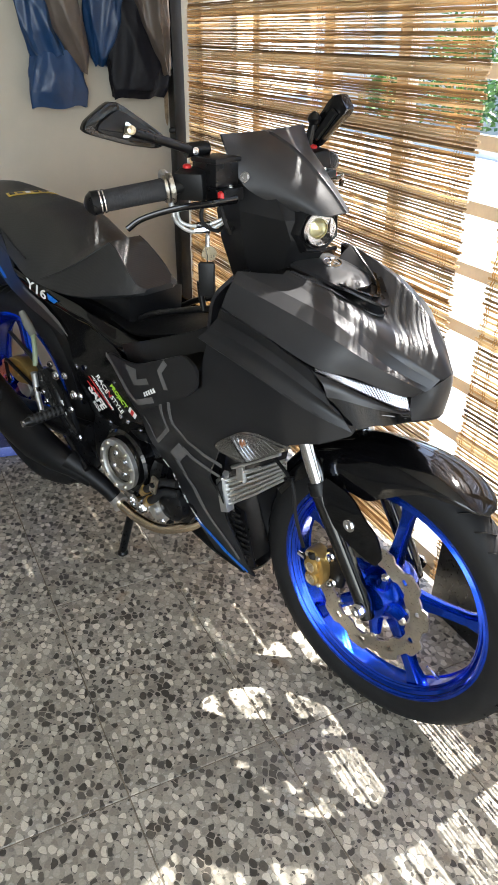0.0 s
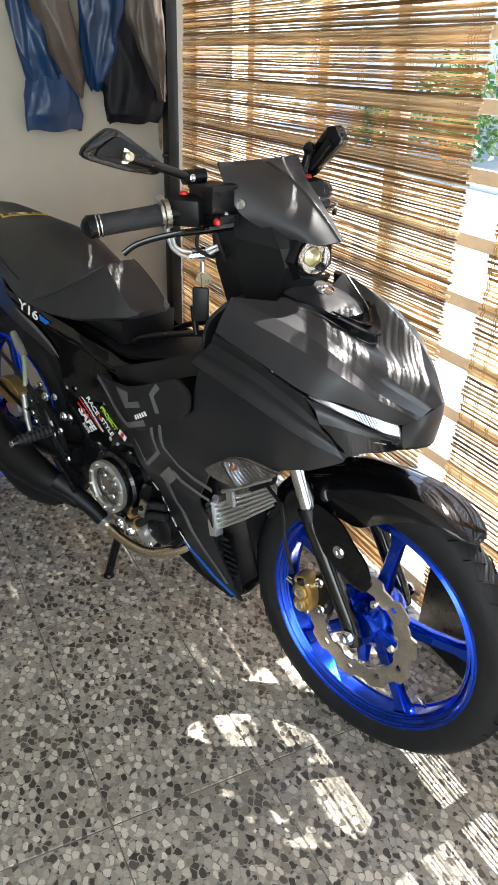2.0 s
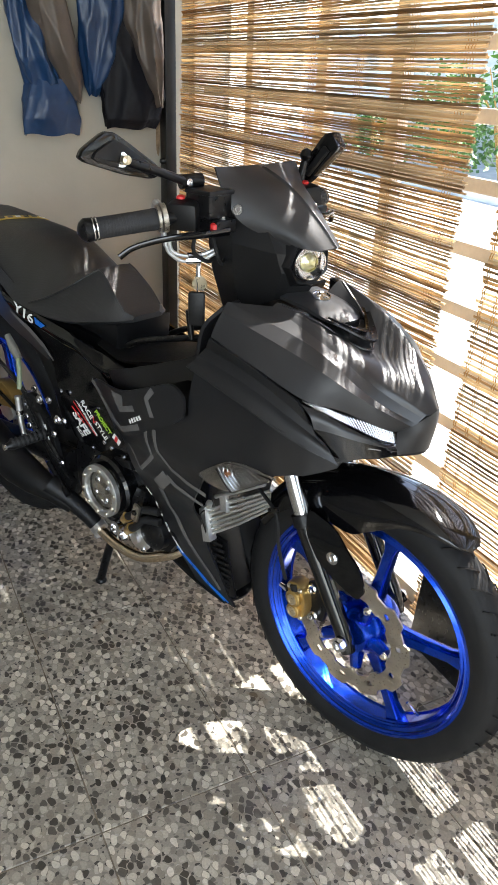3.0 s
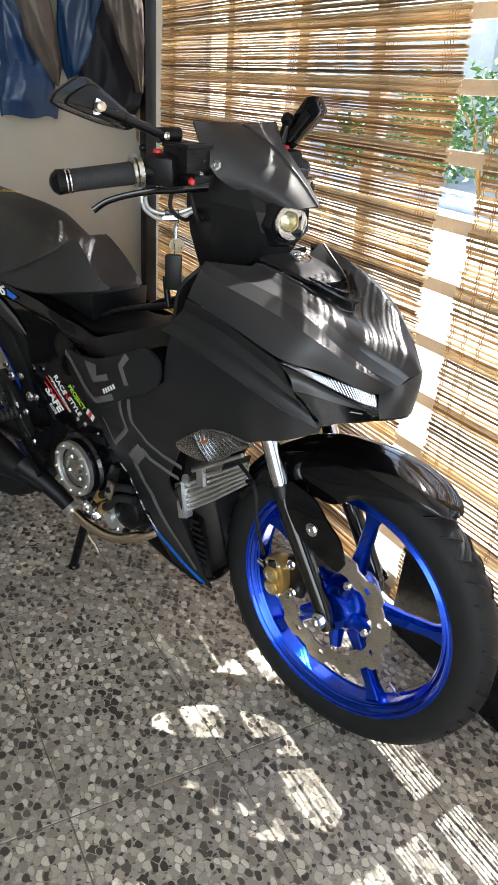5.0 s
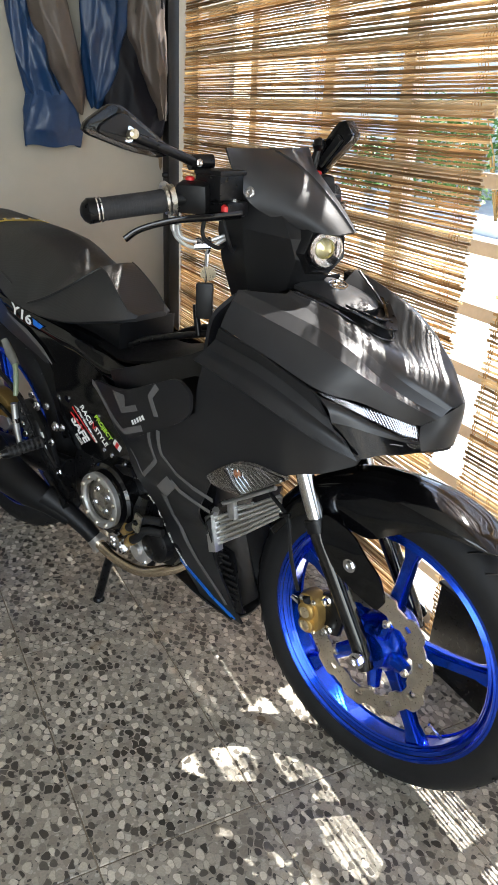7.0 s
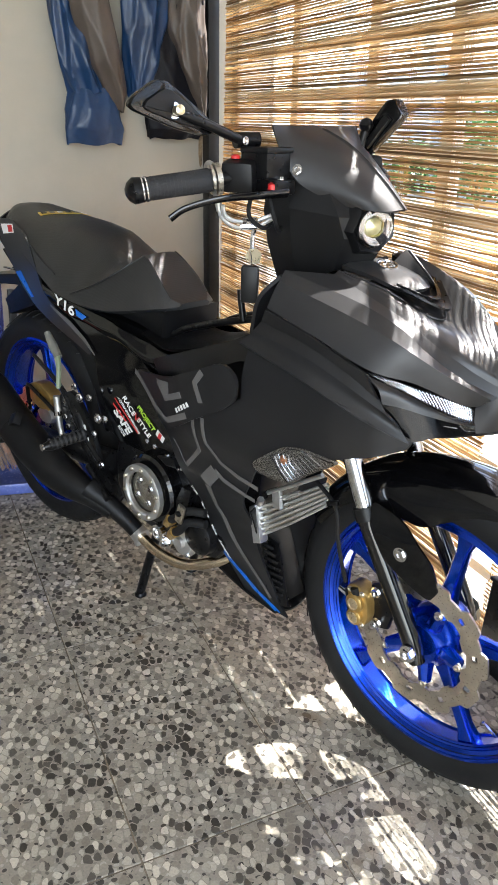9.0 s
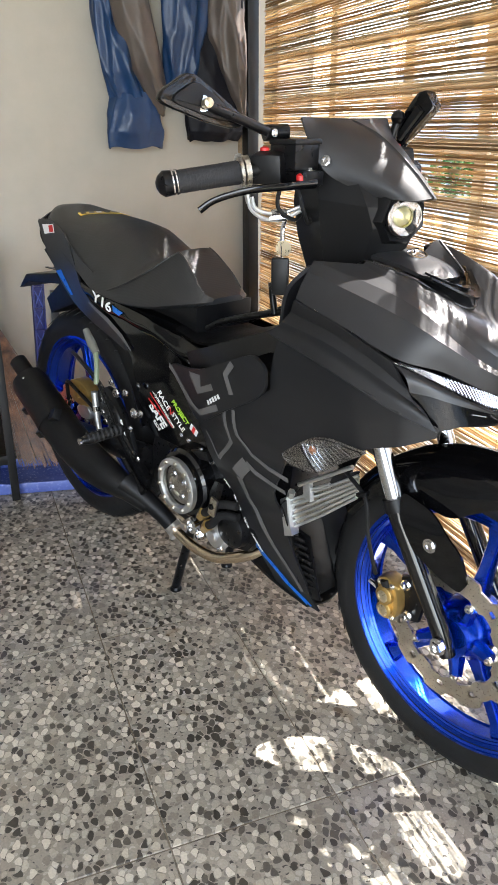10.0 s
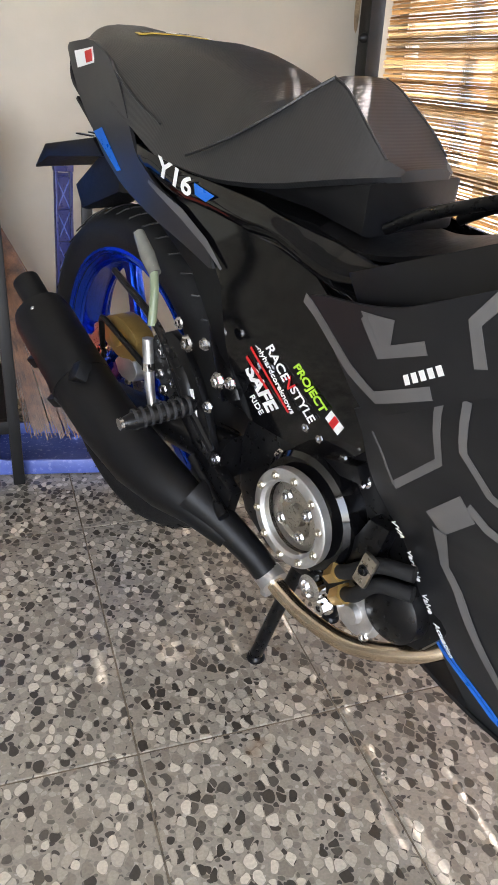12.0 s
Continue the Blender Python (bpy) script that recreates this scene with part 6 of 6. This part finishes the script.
Y = BACK - 0.004
jacket = thing("hanging_jacket", "blue nylon riding jacket with a taupe panel, hung on the wall", "jacket", ROOM)
part("sleeve", sleeve([(0.36, 1.95, 0.12, 0.09), (0.365, 1.53, 0.125, 0.09), (0.37, 1.38, 0.12, 0.1), (0.39, 1.25, 0.13, 0.1), (0.42, 1.17, 0.14, 0.09)], 3, folds=0.17), NYLON_B, jacket)
part("cuff", sleeve([(0.423, 1.185, 0.14, 0.085), (0.425, 1.13, 0.185, 0.095), (0.425, 1.07, 0.2, 0.095), (0.425, 1.02, 0.185, 0.085)], 5, folds=0.1), NYLON_B, jacket)
part("taupe_panel", sleeve([(0.405, 1.95, 0.14, 0.13), (0.405, 1.53, 0.14, 0.13), (0.44, 1.38, 0.13, 0.13), (0.475, 1.26, 0.11, 0.12), (0.505, 1.18, 0.075, 0.1), (0.52, 1.12, 0.03, 0.07)], 8, folds=0.05), NYLON_G, jacket, "taupe panel")
trousers = thing("hanging_rain_trousers", "dark blue nylon rain trousers, hung on the wall", "trousers", ROOM)
part("leg", sleeve([(0.6, 1.95, 0.17, 0.1), (0.605, 1.53, 0.17, 0.1), (0.61, 1.38, 0.16, 0.1), (0.6, 1.26, 0.13, 0.09), (0.59, 1.17, 0.07, 0.06), (0.588, 1.14, 0.04, 0.04)], 13, folds=0.14), NYLON_B, trousers)
coat = thing("hanging_coat", "black padded coat with a shiny taupe lining, hung on the wall", "coat", ROOM)
part("padding", sleeve([(0.755, 1.95, 0.12, 0.12), (0.755, 1.5, 0.125, 0.13), (0.76, 1.44, 0.11, 0.12), (0.76, 1.42, 0.08, 0.09)], 23), NYLON_K, coat)
part("lower_part", sleeve([(0.68, 1.5, 0.1, 0.06), (0.69, 1.35, 0.16, 0.08), (0.705, 1.24, 0.22, 0.09), (0.71, 1.14, 0.235, 0.1), (0.705, 1.07, 0.22, 0.1), (0.7, 1.04, 0.19, 0.08)], 24, folds=0.13), NYLON_K, coat)
part("taupe_lining", sleeve([(0.745, 1.47, 0.12, 0.13), (0.748, 1.36, 0.13, 0.14), (0.765, 1.26, 0.11, 0.14), (0.785, 1.18, 0.07, 0.12), (0.8, 1.11, 0.03, 0.1)], 28, folds=0.13), NYLON_G, coat, "shiny taupe lining")

# steel rack with boxes at the left end of the wall
rack = thing("steel_rack", "black steel rack with two shelves", "rack", pose(-0.15, 0.8, 0, 0, 0, 2))
for x, y in ((0, 0), (0, 0.36), (-0.7, 0), (-0.7, 0.36)):
    part("leg", box((x, y, 0.365), (0.025, 0.025, 0.73), 0.003), POST, rack)
part("top_board", box((-0.35, 0.18, 0.735), (0.745, 0.41, 0.03), 0.004), POST, rack)
for z in (0.14, 0.45):
    part("shelf", box((-0.35, 0.18, z), (0.72, 0.38, 0.012), 0.003), POST, rack)
    part("rail", box((-0.35, -0.002, z), (0.7, 0.02, 0.03), 0.003), POST, rack)
tub = thing("blue_tub", "blue plastic tub on the upper shelf", "tub", pose(-0.4, 0.97, 0.456))
part("wall", box((0, 0, 0.115), (0.44, 0.26, 0.23), 0.02), BLUEDECAL, tub)
part("rim", box((0, 0, 0.232), (0.46, 0.28, 0.015), 0.006), BLUEDECAL, tub)
can = thing("red_canister", "red plastic canister on the lower shelf", "canister", pose(-0.38, 0.95, 0.146))
part("body", box((0, 0, 0.1), (0.36, 0.2, 0.2), 0.03), REDPLAST, can)
part("cap", lathe([(0.03, 0), (0.03, 0.03), (0.025, 0.035)], (-0.1, 0, 0.198), (0, 0, 1), 20), PLASTIC, can)

# palm-rib broom leaning on the wall
broom = thing("palm_broom", "brown palm-rib broom leaning against the wall", "broom")
ribs = bmesh.new()
for k in range(300):
    a, u = random.uniform(0, 6.3), random.random() ** 0.5
    foot = Vector((-0.025 + 0.105 * u * math.cos(a), 0.92 + 0.05 * u * math.sin(a), 0.055 + random.uniform(0, 0.03)))
    mid = Vector((-0.165 + 0.018 * math.cos(a) * u, 1.1 + 0.014 * math.sin(a), 0.5))
    top = Vector((-0.24 + 0.012 * math.cos(a) * u, 1.24 + 0.008 * math.sin(a), 0.86))
    b = tube([foot, foot.lerp(mid, 0.55), mid, top], [0.0014, 0.0019, 0.0022, 0.002], 4)
    me = bpy.data.meshes.new("tmp")
    b.to_mesh(me)
    b.free()
    ribs.from_mesh(me)
    bpy.data.meshes.remove(me)
tagged(part("ribs", ribs, BROOM, broom), kind="stuff")
part("binding", tube([(-0.188, 1.16, 0.655), (-0.191, 1.164, 0.668)], 0.021, 14), STRING, broom)
part("binding_knot", tube([(-0.172, 1.14, 0.66), (-0.16, 1.12, 0.67)], 0.003, 6), STRING, broom)

# dustpan tray on the floor
tray = thing("blue_tray", "translucent blue plastic tray on the floor", "tray", pose(-0.03, 0.92, 0, 0, 0, -8))
part("base", box((0, 0, 0.006), (0.36, 0.2, 0.008), 0.003), TRAY_LIT_BRACE, tray)
part("rim", join(box((0, -0.1, 0.02), (0.37, 0.012, 0.036), 0.005), box((0, 0.1, 0.02), (0.37, 0.012, 0.036), 0.005), box((-0.18, 0, 0.02), (0.012, 0.2, 0.036), 0.005), box((0.18, 0, 0.02), (0.012, 0.2, 0.036), 0.005)), TRAY_LIT_BRACE, tray)

# blue lattice post and the dark post beside it
def lattice_post():
    p = thing("lattice_post", "dark blue plastic lattice post standing behind the motorcycle", "post", pose(-0.03, 1.0, 0, -1, 2.5, 10))
    for x in (-0.016, 0.016):
        part("upright", box((x, 0, 0.325), (0.006, 0.02, 0.65), 0.001), BLUEPLAST, p)
    n = 9
    for k in range(n):
        z0, z1 = 0.62 * k / n, 0.62 * (k + 1) / n
        part("rung", box((0, 0, z1), (0.03, 0.012, 0.004)), BLUEPLAST, p)
        for a, b in ((-0.014, 0.014), (0.014, -0.014)):
            # the tray's paler blue paints in the light that the braces catch
            part("brace", tube([(a, 0, z0 + 0.003), (b, 0, z1 - 0.003)], 0.0018, 4), TRAY_LIT_BRACE, p)
    part("web", box((0, 0.004, 0.32), (0.028, 0.002, 0.62)), BLUEPLAST, p)
    part("cap", box((0, 0, 0.648), (0.042, 0.024, 0.03), 0.003), BLUEPLAST, p)
    part("rivet", lathe([(0.005, 0), (0.003, 0.003)], (0, -0.013, 0.65), (0, -1, 0), 10), WHITE, p)


lattice_post()
dp = thing("slim_post", "slim dark steel post beside the lattice post", "post", pose(0.03, 1.05, 0, 0, 1.5, 0))
part("tube", box((0, 0, 0.3), (0.024, 0.024, 0.6), 0.003), POST, dp)
part("foot", box((0, 0, 0.004), (0.06, 0.06, 0.008), 0.002), POST, dp)

# low black plinth under the second blind
pl = thing("black_panel", "low black panel leaning under the bamboo blind", "panel", ROOM @ pose(0.845, -0.36, 0, 0, 4, 0))
part("board", box((0, -0.6, 0.105), (0.012, 1.2, 0.21), 0.003), FRAME, pl)
part("edge_trim", box((0, -0.6, 0.2125), (0.018, 1.21, 0.008), 0.002), PLASTIC, pl)

# ---- floor tiles ----
tile_me = None
bm = box((0, 0, -0.005), (TW - GAP, TL - GAP, 0.012), 0.0012, None, 1)
tile_me = bpy.data.meshes.new("tile")
bm.to_mesh(tile_me)
bm.free()
tile_me.materials.append(TILE)
TURNED = pose(0, 0, 0, 0, 0, 2.7)
for i in range(-9, 4):
    for j in range(-6, 3):
        c = TURNED @ Vector(((i + 0.5) * TW - 0.002, (j + 0.5) * TL, 0))
        r = ROOM.inverted() @ c
        if r.x < -2.75 or r.x > 1.05 or r.y < -3.7 or r.y > 1.55:
            continue
        t = new("tile", tile_me)
        t.parent = floor
        t.matrix_parent_inverse = floor.matrix_world.inverted()
        t.matrix_world = Matrix.Translation((c.x, c.y, -0.001 + random.uniform(-0.0003, 0.0003))) @ TURNED
